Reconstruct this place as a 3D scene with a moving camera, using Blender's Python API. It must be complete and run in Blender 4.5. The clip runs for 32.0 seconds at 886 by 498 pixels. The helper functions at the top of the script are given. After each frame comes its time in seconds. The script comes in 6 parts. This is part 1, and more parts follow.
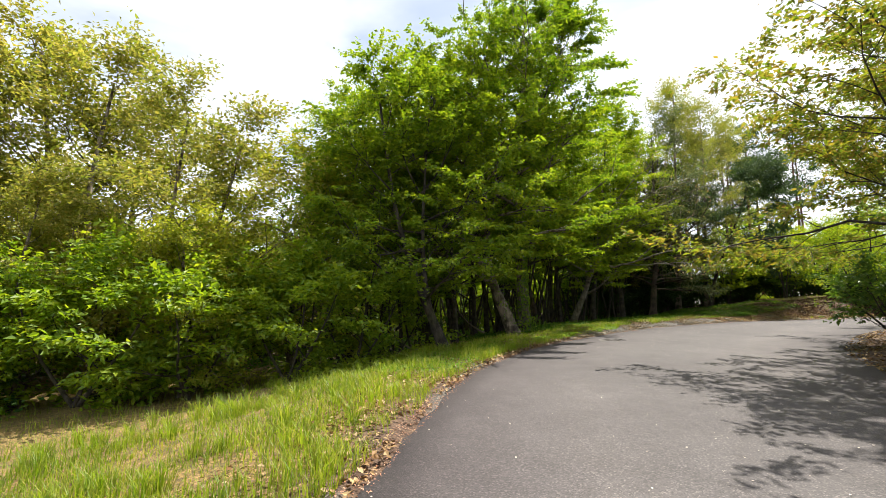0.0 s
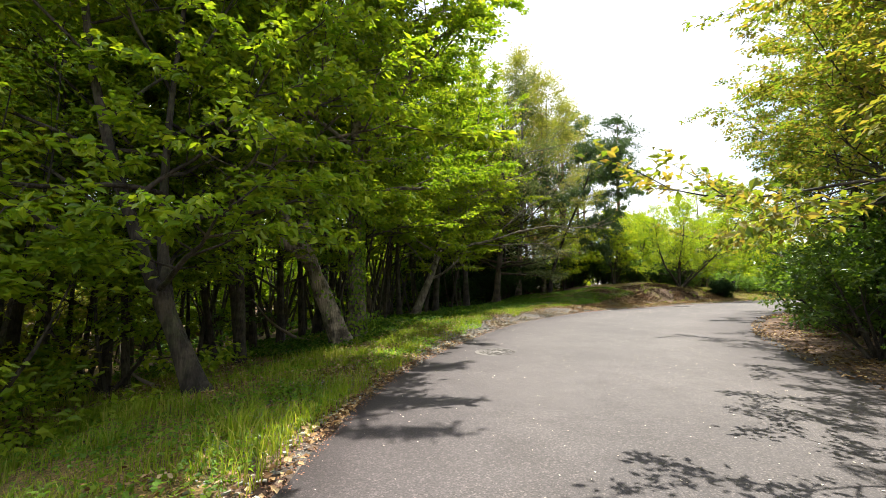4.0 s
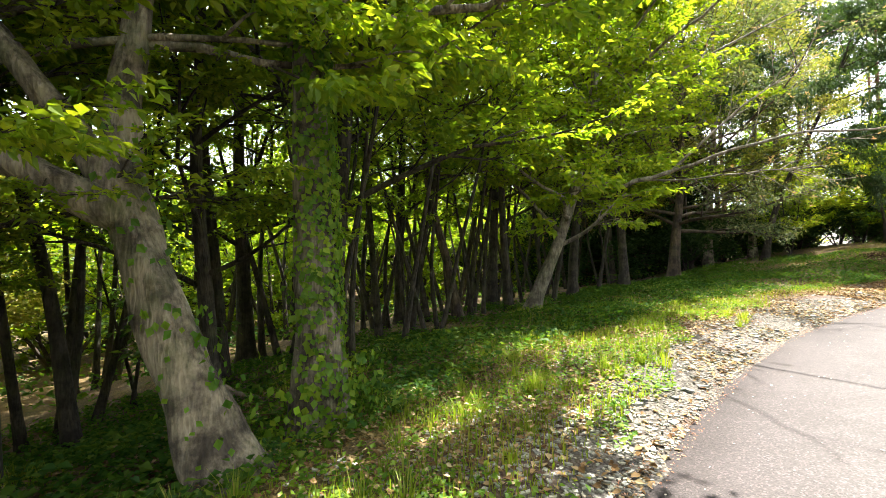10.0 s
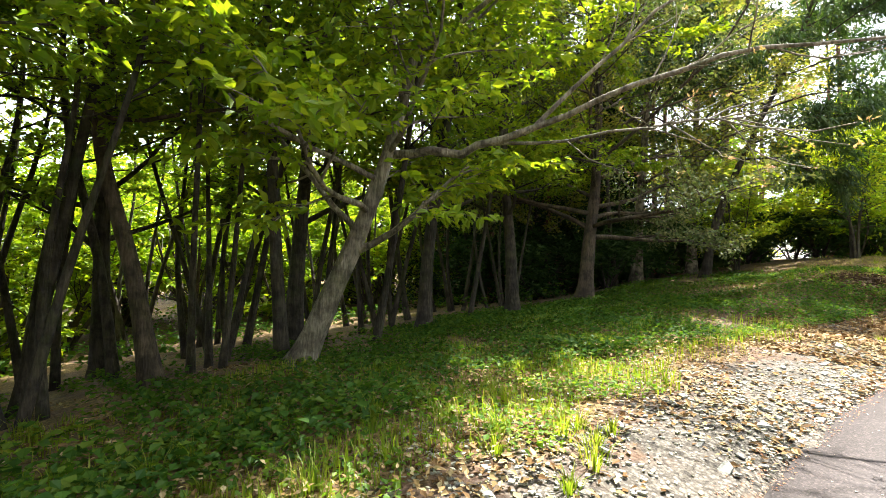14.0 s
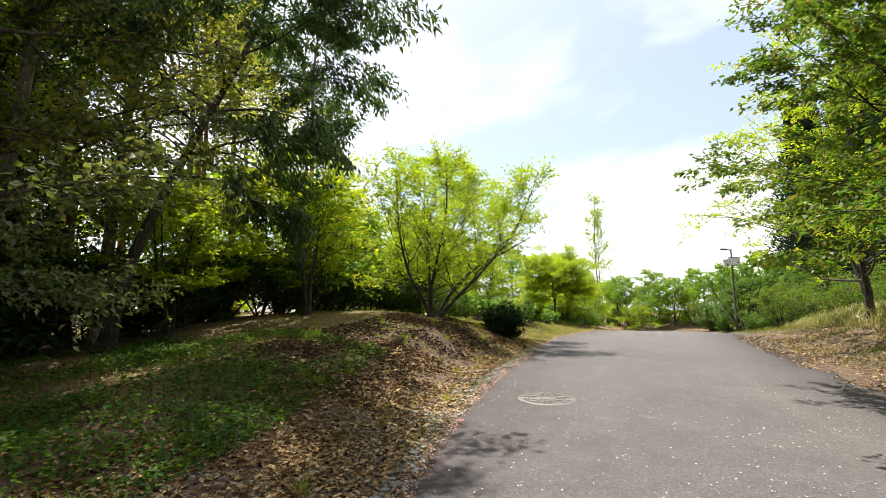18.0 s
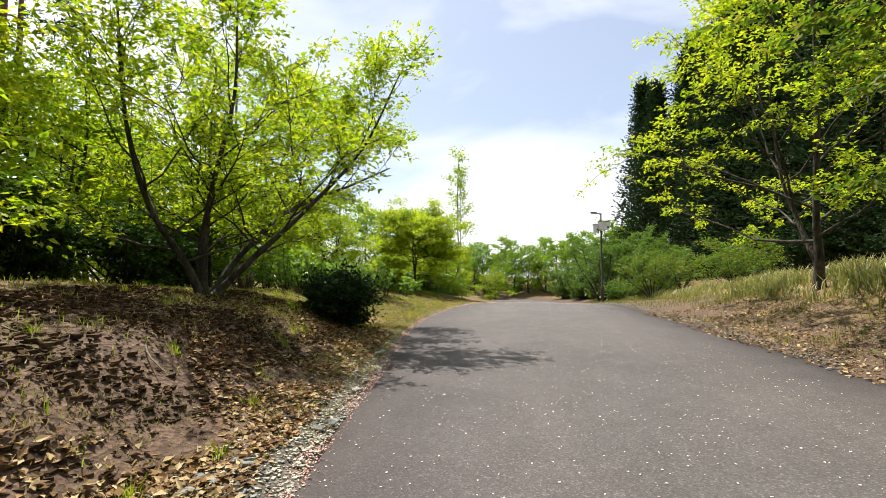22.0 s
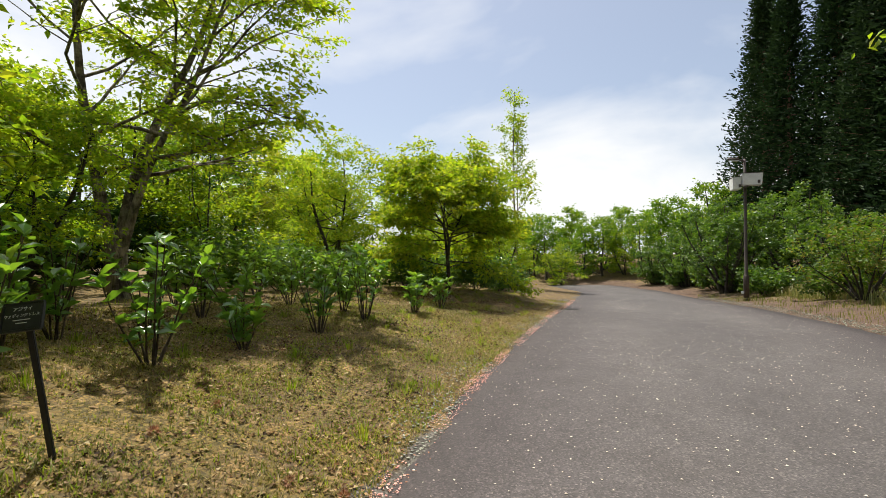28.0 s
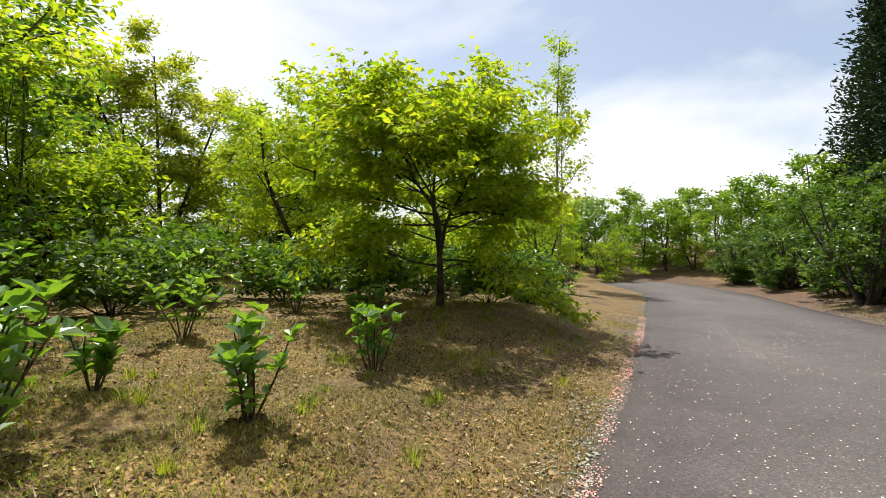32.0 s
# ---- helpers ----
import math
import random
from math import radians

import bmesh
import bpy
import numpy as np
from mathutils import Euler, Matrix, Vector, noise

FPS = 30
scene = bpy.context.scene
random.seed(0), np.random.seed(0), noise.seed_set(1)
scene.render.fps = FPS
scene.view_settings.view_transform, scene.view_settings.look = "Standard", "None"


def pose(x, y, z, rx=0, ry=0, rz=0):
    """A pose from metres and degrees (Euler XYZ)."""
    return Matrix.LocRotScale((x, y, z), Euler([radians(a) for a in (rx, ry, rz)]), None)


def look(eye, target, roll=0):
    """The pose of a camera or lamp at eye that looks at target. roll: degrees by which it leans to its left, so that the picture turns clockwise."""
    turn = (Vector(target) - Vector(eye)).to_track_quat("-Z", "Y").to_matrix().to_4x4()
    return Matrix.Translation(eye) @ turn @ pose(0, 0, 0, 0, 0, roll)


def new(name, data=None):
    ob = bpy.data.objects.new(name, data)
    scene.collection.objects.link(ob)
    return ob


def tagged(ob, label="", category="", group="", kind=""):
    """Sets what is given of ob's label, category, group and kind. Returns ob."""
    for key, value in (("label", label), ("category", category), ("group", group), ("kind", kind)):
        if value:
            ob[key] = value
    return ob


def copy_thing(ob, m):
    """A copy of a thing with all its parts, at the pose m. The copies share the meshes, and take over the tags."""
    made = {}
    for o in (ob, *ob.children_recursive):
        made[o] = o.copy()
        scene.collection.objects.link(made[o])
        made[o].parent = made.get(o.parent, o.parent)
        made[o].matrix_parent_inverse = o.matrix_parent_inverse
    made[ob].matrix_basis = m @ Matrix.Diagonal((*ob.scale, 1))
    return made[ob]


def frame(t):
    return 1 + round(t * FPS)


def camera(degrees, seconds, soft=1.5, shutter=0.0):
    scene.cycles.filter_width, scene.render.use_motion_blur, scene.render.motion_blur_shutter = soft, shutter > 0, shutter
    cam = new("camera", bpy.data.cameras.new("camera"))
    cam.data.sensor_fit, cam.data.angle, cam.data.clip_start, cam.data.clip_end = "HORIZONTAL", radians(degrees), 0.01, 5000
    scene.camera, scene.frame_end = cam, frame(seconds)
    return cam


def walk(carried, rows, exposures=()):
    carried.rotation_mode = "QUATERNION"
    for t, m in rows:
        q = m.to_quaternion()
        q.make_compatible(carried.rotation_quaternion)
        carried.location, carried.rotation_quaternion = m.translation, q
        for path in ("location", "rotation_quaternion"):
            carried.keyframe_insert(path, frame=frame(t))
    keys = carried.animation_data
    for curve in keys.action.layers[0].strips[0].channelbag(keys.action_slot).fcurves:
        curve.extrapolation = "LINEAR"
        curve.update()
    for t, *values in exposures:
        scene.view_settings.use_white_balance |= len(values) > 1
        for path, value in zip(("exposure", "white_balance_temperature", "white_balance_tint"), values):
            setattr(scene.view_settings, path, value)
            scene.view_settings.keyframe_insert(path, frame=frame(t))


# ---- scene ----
cam = camera(87.3, 32.0, 0.9)
PATH = [
    (0, (4.385, 1.344, 1.346), (4.197, 3.319, 1.601), 0.5),
    (0.5, (4.329, 2.017, 1.356), (4.199, 3.998, 1.601), 0.4),
    (1, (4.286, 2.719, 1.365), (4.226, 4.704, 1.6), 0.3),
    (1.5, (4.295, 3.502, 1.399), (4.305, 5.491, 1.616), 0.2),
    (2, (4.333, 4.302, 1.444), (4.548, 6.28, 1.651), 0.1),
    (2.5, (4.451, 5.151, 1.492), (4.77, 7.116, 1.69), 0.6),
    (3, (4.524, 5.95, 1.543), (4.961, 7.891, 1.746), 0.3),
    (3.5, (4.614, 6.715, 1.6), (5.118, 8.641, 1.791), 0.4),
    (5.5, (4.651, 8.761, 1.629), (5.353, 10.625, 1.807), 0.3),
    (6, (4.875, 9.35, 1.615), (5.697, 11.164, 1.801), 0.2),
    (6.5, (5.216, 9.969, 1.628), (6.16, 11.719, 1.842), 0.2),
    (7, (5.615, 10.59, 1.676), (6.617, 12.305, 1.909), -0.0),
    (7.5, (5.987, 11.213, 1.697), (7.0, 12.922, 1.934), 0.1),
    (8, (6.301, 11.895, 1.708), (7.245, 13.642, 1.95), -0.2),
    (8.5, (6.493, 12.623, 1.729), (7.158, 14.492, 1.989), -0.4),
    (9, (6.65, 13.417, 1.823), (6.955, 15.383, 2.025), -1.1),
    (9.5, (6.832, 14.179, 1.92), (6.806, 16.178, 1.997), -1.0),
    (10, (7.127, 14.91, 2.007), (7.045, 16.908, 2.026), -0.7),
    (10.5, (7.471, 15.618, 2.06), (7.367, 17.615, 2.02), -0.2),
    (11, (7.963, 16.235, 2.092), (7.863, 18.23, 1.997), 0.2),
    (11.5, (8.43, 16.876, 2.083), (8.33, 18.87, 1.97), 0.4),
    (12, (8.929, 17.479, 2.103), (8.831, 19.472, 1.974), 1.1),
    (12.5, (9.329, 18.104, 2.135), (9.232, 20.098, 2.023), 0.9),
    (13, (9.794, 18.69, 2.121), (9.727, 20.686, 2.026), 1.3),
    (13.5, (10.249, 19.284, 2.116), (10.218, 21.283, 2.067), 1.1),
    (15.5, (12.324, 21.454, 2.181), (12.921, 23.344, 2.449), 1.1),
    (16, (12.874, 21.974, 2.214), (13.713, 23.771, 2.476), 2.3),
    (16.5, (13.446, 22.47, 2.245), (14.546, 24.115, 2.532), 1.2),
    (17, (14.055, 22.92, 2.289), (15.375, 24.394, 2.577), 1.3),
    (17.5, (14.696, 23.319, 2.335), (16.196, 24.609, 2.629), 1.1),
    (18, (15.367, 23.676, 2.37), (17.012, 24.784, 2.63), 0.0),
    (18.5, (16.08, 24.004, 2.381), (17.816, 24.973, 2.596), 0.2),
    (19, (16.78, 24.344, 2.393), (18.586, 25.181, 2.586), -0.2),
    (19.5, (17.538, 24.674, 2.403), (19.376, 25.441, 2.577), 0.1),
    (20, (18.309, 24.999, 2.401), (20.173, 25.706, 2.568), -0.2),
    (20.5, (19.087, 25.315, 2.395), (20.973, 25.965, 2.55), -0.1),
    (21, (19.838, 25.633, 2.412), (21.734, 26.252, 2.559), -0.3),
    (21.5, (20.537, 25.98, 2.393), (22.443, 26.575, 2.52), -0.2),
    (22, (21.309, 26.288, 2.389), (23.226, 26.845, 2.511), 0.1),
    (22.5, (22.076, 26.56, 2.422), (24.002, 27.083, 2.54), 0.3),
    (23, (22.854, 26.806, 2.496), (24.79, 27.3, 2.593), 0.5),
    (23.5, (23.507, 27.031, 2.509), (25.479, 27.36, 2.547), -0.2),
    (24, (24.182, 27.167, 2.531), (26.171, 27.371, 2.534), -0.4),
    (24.5, (24.911, 27.266, 2.564), (26.906, 27.415, 2.561), -0.3),
    (26.5, (28.061, 27.776, 2.737), (30.04, 28.064, 2.745), 0.6),
    (27, (28.8, 28.011, 2.744), (30.765, 28.384, 2.751), 0.8),
    (27.5, (29.517, 28.308, 2.77), (31.427, 28.9, 2.794), 0.4),
    (28, (30.148, 28.675, 2.796), (31.99, 29.453, 2.815), -0.4),
    (28.5, (30.795, 28.994, 2.815), (32.614, 29.824, 2.825), -0.6),
    (29, (31.462, 29.266, 2.812), (33.265, 30.131, 2.832), -1.0),
    (29.5, (32.208, 29.485, 2.809), (34.005, 30.362, 2.827), -1.1),
    (30, (32.956, 29.668, 2.833), (34.747, 30.558, 2.834), -1.5),
    (30.5, (33.736, 29.798, 2.894), (35.517, 30.707, 2.868), -0.3),
    (31, (34.536, 29.887, 2.924), (36.312, 30.806, 2.901), -0.4),
    (31.5, (35.37, 29.926, 2.932), (37.141, 30.854, 2.893), 0.1),
    (32, (36.178, 29.969, 2.913), (37.936, 30.921, 2.877), -0.0),
]
EXPOSURE = [(0, 1.0), (3, 1.3), (6, 1.2), (8, 1.0), (9, 1.3), (10, 2.4), (11, 2.5), (13, 2.4), (15.5, 2.1), (16.5, 1.6), (19, 0.9), (23, 0.8), (28, 0.45), (32, 0.6)]
walk(cam, [(t, look(eye, target, roll)) for t, eye, target, roll in PATH], EXPOSURE)


# ---- the lie of the land: a road climbing gently, with banks beside it ----
# stations along the middle of the road: x, y, z, half width
ROAD = [
    (5.6, -14.0, -0.45, 2.9), (5.9, -6.0, -0.2, 2.9), (6.2, 2.0, 0.0, 2.9), (6.95, 7.96, 0.2, 3.1),
    (8.26, 11.43, 0.33, 3.35), (10.27, 15.04, 0.46, 3.3), (13.61, 19.08, 0.64, 3.3), (17.54, 22.12, 0.82, 3.2),
    (20.38, 23.49, 0.9, 3.17), (23.54, 24.64, 1.0, 3.18), (27.4, 25.7, 1.12, 3.12), (33.15, 26.98, 1.3, 3.17),
    (39.36, 27.55, 1.32, 3.0), (45.53, 27.95, 1.08, 2.9), (51.03, 28.45, 0.78, 2.8), (57.05, 29.0, 0.45, 2.7),
    (63.1, 29.95, 0.2, 2.65), (71.1, 33.5, 0.0, 2.6),
]
REACH = [0.0, 0.9, 2.0, 3.6, 7.0, 15.0, 32.0]
# height over the road at those distances from its edge, station by station
LEFT = [
    (-0.02, -0.2, -0.6, -1.0, -1.6), (-0.02, -0.2, -0.6, -1.0, -1.6), (-0.02, -0.18, -0.5, -1.0, -1.6),
    (-0.02, -0.15, -0.5, -1.1, -1.7), (0.0, -0.08, -0.4, -1.1, -1.8), (0.02, 0.0, -0.2, -0.9, -1.8),
    (0.12, 0.1, -0.05, -0.4, -1.4), (0.12, 0.12, 0.08, -0.15, -1.0), (0.08, 0.2, 0.5, 0.3, -0.5),
    (0.08, 0.7, 0.92, 0.75, 0.0), (0.12, 0.85, 1.15, 1.1, 0.5), (0.1, 0.35, 0.6, 0.8, 0.8),
    (0.03, 0.2, 0.3, 0.5, 0.8), (0.05, 0.25, 0.4, 0.5, 0.7), (0.1, 0.3, 0.4, 0.5, 0.8),
    (0.0, 0.1, 0.2, 0.4, 0.8), (0.0, 0.1, 0.2, 0.4, 0.8), (0.0, 0.1, 0.2, 0.4, 0.8),
]
RIGHT = [
    (0.0, 0.2, 0.6, 1.0, 1.4), (0.0, 0.2, 0.6, 1.0, 1.4), (0.02, 0.2, 0.6, 1.0, 1.5),
    (0.03, 0.2, 0.6, 1.0, 1.6), (0.04, 0.25, 0.65, 1.1, 1.6), (0.05, 0.3, 0.7, 1.1, 1.7),
    (0.05, 0.3, 0.8, 1.2, 1.8), (0.05, 0.35, 0.9, 1.3, 1.9), (0.06, 0.4, 1.0, 1.5, 2.0),
    (0.08, 0.45, 1.1, 1.7, 2.2), (0.1, 0.42, 1.05, 1.55, 2.0), (0.1, 0.42, 1.05, 1.55, 2.0),
    (0.08, 0.3, 0.7, 1.2, 1.7), (0.08, 0.2, 0.4, 0.7, 1.2), (0.08, 0.2, 0.4, 0.7, 1.1),
    (0.05, 0.2, 0.5, 0.8, 1.2), (0.05, 0.2, 0.5, 0.8, 1.2), (0.05, 0.2, 0.5, 0.8, 1.2),
]


def spline(points, per=24):
    """A smooth line through rows of numbers (Catmull-Rom), with `per` steps a span."""
    p = np.array(points, float)
    p = np.vstack([2 * p[0] - p[1], p, 2 * p[-1] - p[-2]])
    u = np.linspace(0, 1, per, endpoint=False)[:, None]
    out = []
    for a, b, c, d in zip(p[:-3], p[1:-2], p[2:-1], p[3:]):
        out.append(0.5 * (2 * b + (c - a) * u + (2 * a - 5 * b + 4 * c - d) * u ** 2 + (3 * b - a - 3 * c + d) * u ** 3))
    return np.vstack(out + [p[-2][None]])


LINE = spline(ROAD)
LSIDE, RSIDE = spline(LEFT), spline(RIGHT)
TANG = np.gradient(LINE[:, :2], axis=0)
TANG /= np.linalg.norm(TANG, axis=1)[:, None]
ALONG = np.r_[0, np.cumsum(np.hypot(*np.diff(LINE[:, :2], axis=0).T))]


def waves(x, y):
    """Slow unevenness of open ground, in metres."""
    return (np.sin(x * 0.9 + 1.3 * np.sin(y * 0.53)) * np.sin(y * 0.8 + 1.1 * np.sin(x * 0.47 + 1))
            + 0.5 * np.sin(x * 2.3 + y * 1.1 + np.sin(y * 1.7)) * np.sin(y * 2.1 - x * 0.8))


def station(x, y):
    """For arrays of places: the nearest row of LINE and the distance to the left of the road's middle."""
    x, y = np.atleast_1d(np.asarray(x, float)), np.atleast_1d(np.asarray(y, float))
    row, off = np.zeros(len(x), int), np.zeros(len(x))
    for k in range(0, len(x), 4000):
        dx, dy = x[k:k + 4000, None] - LINE[None, :, 0], y[k:k + 4000, None] - LINE[None, :, 1]
        i = np.argmin(dx * dx + dy * dy, axis=1)
        j = np.arange(len(i))
        cross = TANG[i, 0] * dy[j, i] - TANG[i, 1] * dx[j, i]
        row[k:k + 4000], off[k:k + 4000] = i, np.sign(cross) * np.hypot(dx[j, i], dy[j, i])
    return row, off


def ground(x, y):
    """Height of the ground for arrays of places; the road's surface within its edges."""
    x, y = np.atleast_1d(np.asarray(x, float)), np.atleast_1d(np.asarray(y, float))
    row, off = station(x, y)
    e = np.clip(np.abs(off) - LINE[row, 3], 0, 32)
    side = np.where((off > 0)[:, None], LSIDE[row], RSIDE[row])
    heights = np.concatenate([np.zeros((len(x), 1)), side, side[:, -1:]], axis=1)
    k = np.clip(np.searchsorted(REACH, e, side="right") - 1, 0, len(REACH) - 2)
    r = np.array(REACH)
    f = (e - r[k]) / (r[k + 1] - r[k])
    f = f * f * (3 - 2 * f) * 0.5 + f * 0.5
    j = np.arange(len(x))
    z = LINE[row, 2] + heights[j, k] * (1 - f) + heights[j, k + 1] * f
    w = np.where(off < 0, np.clip((e - 5.0) / 6.0, 0, 1), 0.0)
    w = w * w * (3 - 2 * w)
    z = z * (1 - w) + 2.4 * w
    return z + waves(x, y) * np.clip(e - 0.4, 0, 2.0) * 0.035 + 0.02 * np.clip(e * 8, 0, 1)


def at(x, y):
    """Height of the ground at one place."""
    return float(ground([x], [y])[0])

# ---- world, sun ----
world = bpy.data.worlds.new("sky")
scene.world = world
world.use_nodes = True
wn, wl = world.node_tree.nodes, world.node_tree.links
wn.clear()
SUN_AZ, SUN_EL = radians(39.0), radians(64.0)  # azimuth from +y towards +x
sky = wn.new("ShaderNodeTexSky")
sky.sky_type, sky.sun_disc = "NISHITA", False
sky.sun_elevation, sky.sun_rotation = SUN_EL, SUN_AZ
sky.dust_density, sky.air_density = 1.6, 1.0
coord = wn.new("ShaderNodeTexCoord")
stretch = wn.new("ShaderNodeMapping")
stretch.inputs["Scale"].default_value = (1.0, 1.0, 2.4)
clouds = wn.new("ShaderNodeTexNoise")
clouds.inputs["Scale"].default_value, clouds.inputs["Detail"].default_value = 1.7, 6.0
clouds.inputs["Roughness"].default_value, clouds.inputs["Distortion"].default_value = 0.5, 0.35
cover = wn.new("ShaderNodeValToRGB")
cover.color_ramp.elements[0].position, cover.color_ramp.elements[1].position = 0.4, 0.65
cover.color_ramp.elements[0].color, cover.color_ramp.elements[1].color = (0.2, 0.2, 0.2, 1), (1, 1, 1, 1)
veil = wn.new("ShaderNodeMixRGB")
veil.inputs["Color2"].default_value = (8.0, 8.05, 8.1, 1)
back = wn.new("ShaderNodeBackground")
back.inputs["Strength"].default_value = 0.095
wout = wn.new("ShaderNodeOutputWorld")
wl.new(coord.outputs["Generated"], stretch.inputs["Vector"])
wl.new(stretch.outputs["Vector"], clouds.inputs["Vector"])
wl.new(clouds.outputs["Fac"], cover.inputs["Fac"])
wl.new(cover.outputs["Color"], veil.inputs["Fac"])
wl.new(sky.outputs["Color"], veil.inputs["Color1"])
wl.new(veil.outputs["Color"], back.inputs["Color"])
wl.new(back.outputs["Background"], wout.inputs["Surface"])

sun = new("sun", bpy.data.lights.new("sun", "SUN"))
sun.data.energy, sun.data.angle, sun.data.color = 5.0, radians(0.6), (1.0, 0.95, 0.86)
to_sun = Vector((math.sin(SUN_AZ) * math.cos(SUN_EL), math.cos(SUN_AZ) * math.cos(SUN_EL), math.sin(SUN_EL)))
sun.matrix_world = look((20, 20, 60), Vector((20, 20, 60)) - to_sun)


# ---- materials ----
def shader(name):
    m = bpy.data.materials.new(name)
    m.use_nodes = True
    n, l = m.node_tree.nodes, m.node_tree.links
    n.clear()
    return m, n, l, n.new("ShaderNodeOutputMaterial")


def ramp(n, l, fac, stops):
    r = n.new("ShaderNodeValToRGB")
    while len(r.color_ramp.elements) < len(stops):
        r.color_ramp.elements.new(0.5)
    for e, (pos, col) in zip(r.color_ramp.elements, stops):
        e.position, e.color = pos, (*col, 1)
    l.new(fac, r.inputs["Fac"])
    return r.outputs["Color"]


def noise_tex(n, l, scale, detail=4.0, rough=0.55, vec=None):
    t = n.new("ShaderNodeTexNoise")
    t.inputs["Scale"].default_value, t.inputs["Detail"].default_value, t.inputs["Roughness"].default_value = scale, detail, rough
    if vec is not None:
        l.new(vec, t.inputs["Vector"])
    return t.outputs["Fac"]


def place(n, l, scale=(1, 1, 1)):
    c, m = n.new("ShaderNodeTexCoord"), n.new("ShaderNodeMapping")
    m.inputs["Scale"].default_value = scale
    l.new(c.outputs["Object"], m.inputs["Vector"])
    return m.outputs["Vector"]


def blend(n, l, fac, a, b, how="MIX"):
    m = n.new("ShaderNodeMixRGB")
    m.blend_type = how
    for sock, v in (("Fac", fac), ("Color1", a), ("Color2", b)):
        if isinstance(v, (int, float)):
            m.inputs[sock].default_value = v
        elif isinstance(v, tuple):
            m.inputs[sock].default_value = (*v, 1)
        else:
            l.new(v, m.inputs[sock])
    return m.outputs["Color"]


def bumped(n, l, height, strength, distance):
    b = n.new("ShaderNodeBump")
    b.inputs["Strength"].default_value, b.inputs["Distance"].default_value = strength, distance
    l.new(height, b.inputs["Height"])
    return b.outputs["Normal"]


def plain(name, stops, scale=8.0, rough=0.8, metal=0.0, bump=0.3, depth=0.01, fine=60.0, stretch_by=(1, 1, 1), vary=0.0):
    """A rough solid: colour by two sizes of noise, relief by the same."""
    m, n, l, out = shader(name)
    p = n.new("ShaderNodeBsdfPrincipled")
    v = place(n, l, stretch_by)
    big, small = noise_tex(n, l, scale, 5.0, 0.6, v), noise_tex(n, l, fine, 3.0, 0.6, v)
    col = ramp(n, l, big, stops)
    col = blend(n, l, 0.35, col, ramp(n, l, small, [(0.3, (0.35, 0.35, 0.35)), (0.7, (1.0, 1.0, 1.0))]), "MULTIPLY")
    if vary:
        info = n.new("ShaderNodeObjectInfo")
        col = blend(n, l, vary, col, ramp(n, l, info.outputs["Random"], [(0, (0.35, 0.33, 0.3)), (1, (1.25, 1.2, 1.1))]), "MULTIPLY")
    l.new(col, p.inputs["Base Color"])
    p.inputs["Roughness"].default_value, p.inputs["Metallic"].default_value = rough, metal
    l.new(bumped(n, l, blend(n, l, 0.5, big, small), bump, depth), p.inputs["Normal"])
    l.new(p.outputs["BSDF"], out.inputs["Surface"])
    return m


def leafy(name, cols, through_cols, share=0.5, gloss=0.03, rough=0.5):
    """Leaves and blades: each one takes its own tone; light comes through them."""
    m, n, l, out = shader(name)
    geo, info = n.new("ShaderNodeNewGeometry"), n.new("ShaderNodeObjectInfo")
    isl = geo.outputs["Random Per Island"]
    steps = [(i / max(1, len(cols) - 1), c) for i, c in enumerate(cols)]
    steps2 = [(i / max(1, len(through_cols) - 1), c) for i, c in enumerate(through_cols)]
    v = place(n, l)
    patch = ramp(n, l, noise_tex(n, l, 0.9, 2.0, 0.5, v), [(0.3, (0.72, 0.78, 0.7)), (0.7, (1.15, 1.1, 1.0))])
    tone = ramp(n, l, info.outputs["Random"], [(0, (1.1, 1.16, 1.05)), (1, (1.32, 1.24, 1.15))])
    a = blend(n, l, 1.0, blend(n, l, 1.0, ramp(n, l, isl, steps), patch, "MULTIPLY"), tone, "MULTIPLY")
    b = blend(n, l, 1.0, blend(n, l, 1.0, ramp(n, l, isl, steps2), patch, "MULTIPLY"), tone, "MULTIPLY")
    dif, tra, glo = n.new("ShaderNodeBsdfDiffuse"), n.new("ShaderNodeBsdfTranslucent"), n.new("ShaderNodeBsdfGlossy")
    l.new(a, dif.inputs["Color"])
    l.new(b, tra.inputs["Color"])
    glo.inputs["Roughness"].default_value = rough
    m1, m2 = n.new("ShaderNodeMixShader"), n.new("ShaderNodeMixShader")
    m1.inputs["Fac"].default_value, m2.inputs["Fac"].default_value = share, gloss
    l.new(dif.outputs["BSDF"], m1.inputs[1])
    l.new(tra.outputs["BSDF"], m1.inputs[2])
    l.new(m1.outputs["Shader"], m2.inputs[1])
    l.new(glo.outputs["BSDF"], m2.inputs[2])
    l.new(m2.outputs["Shader"], out.inputs["Surface"])
    return m


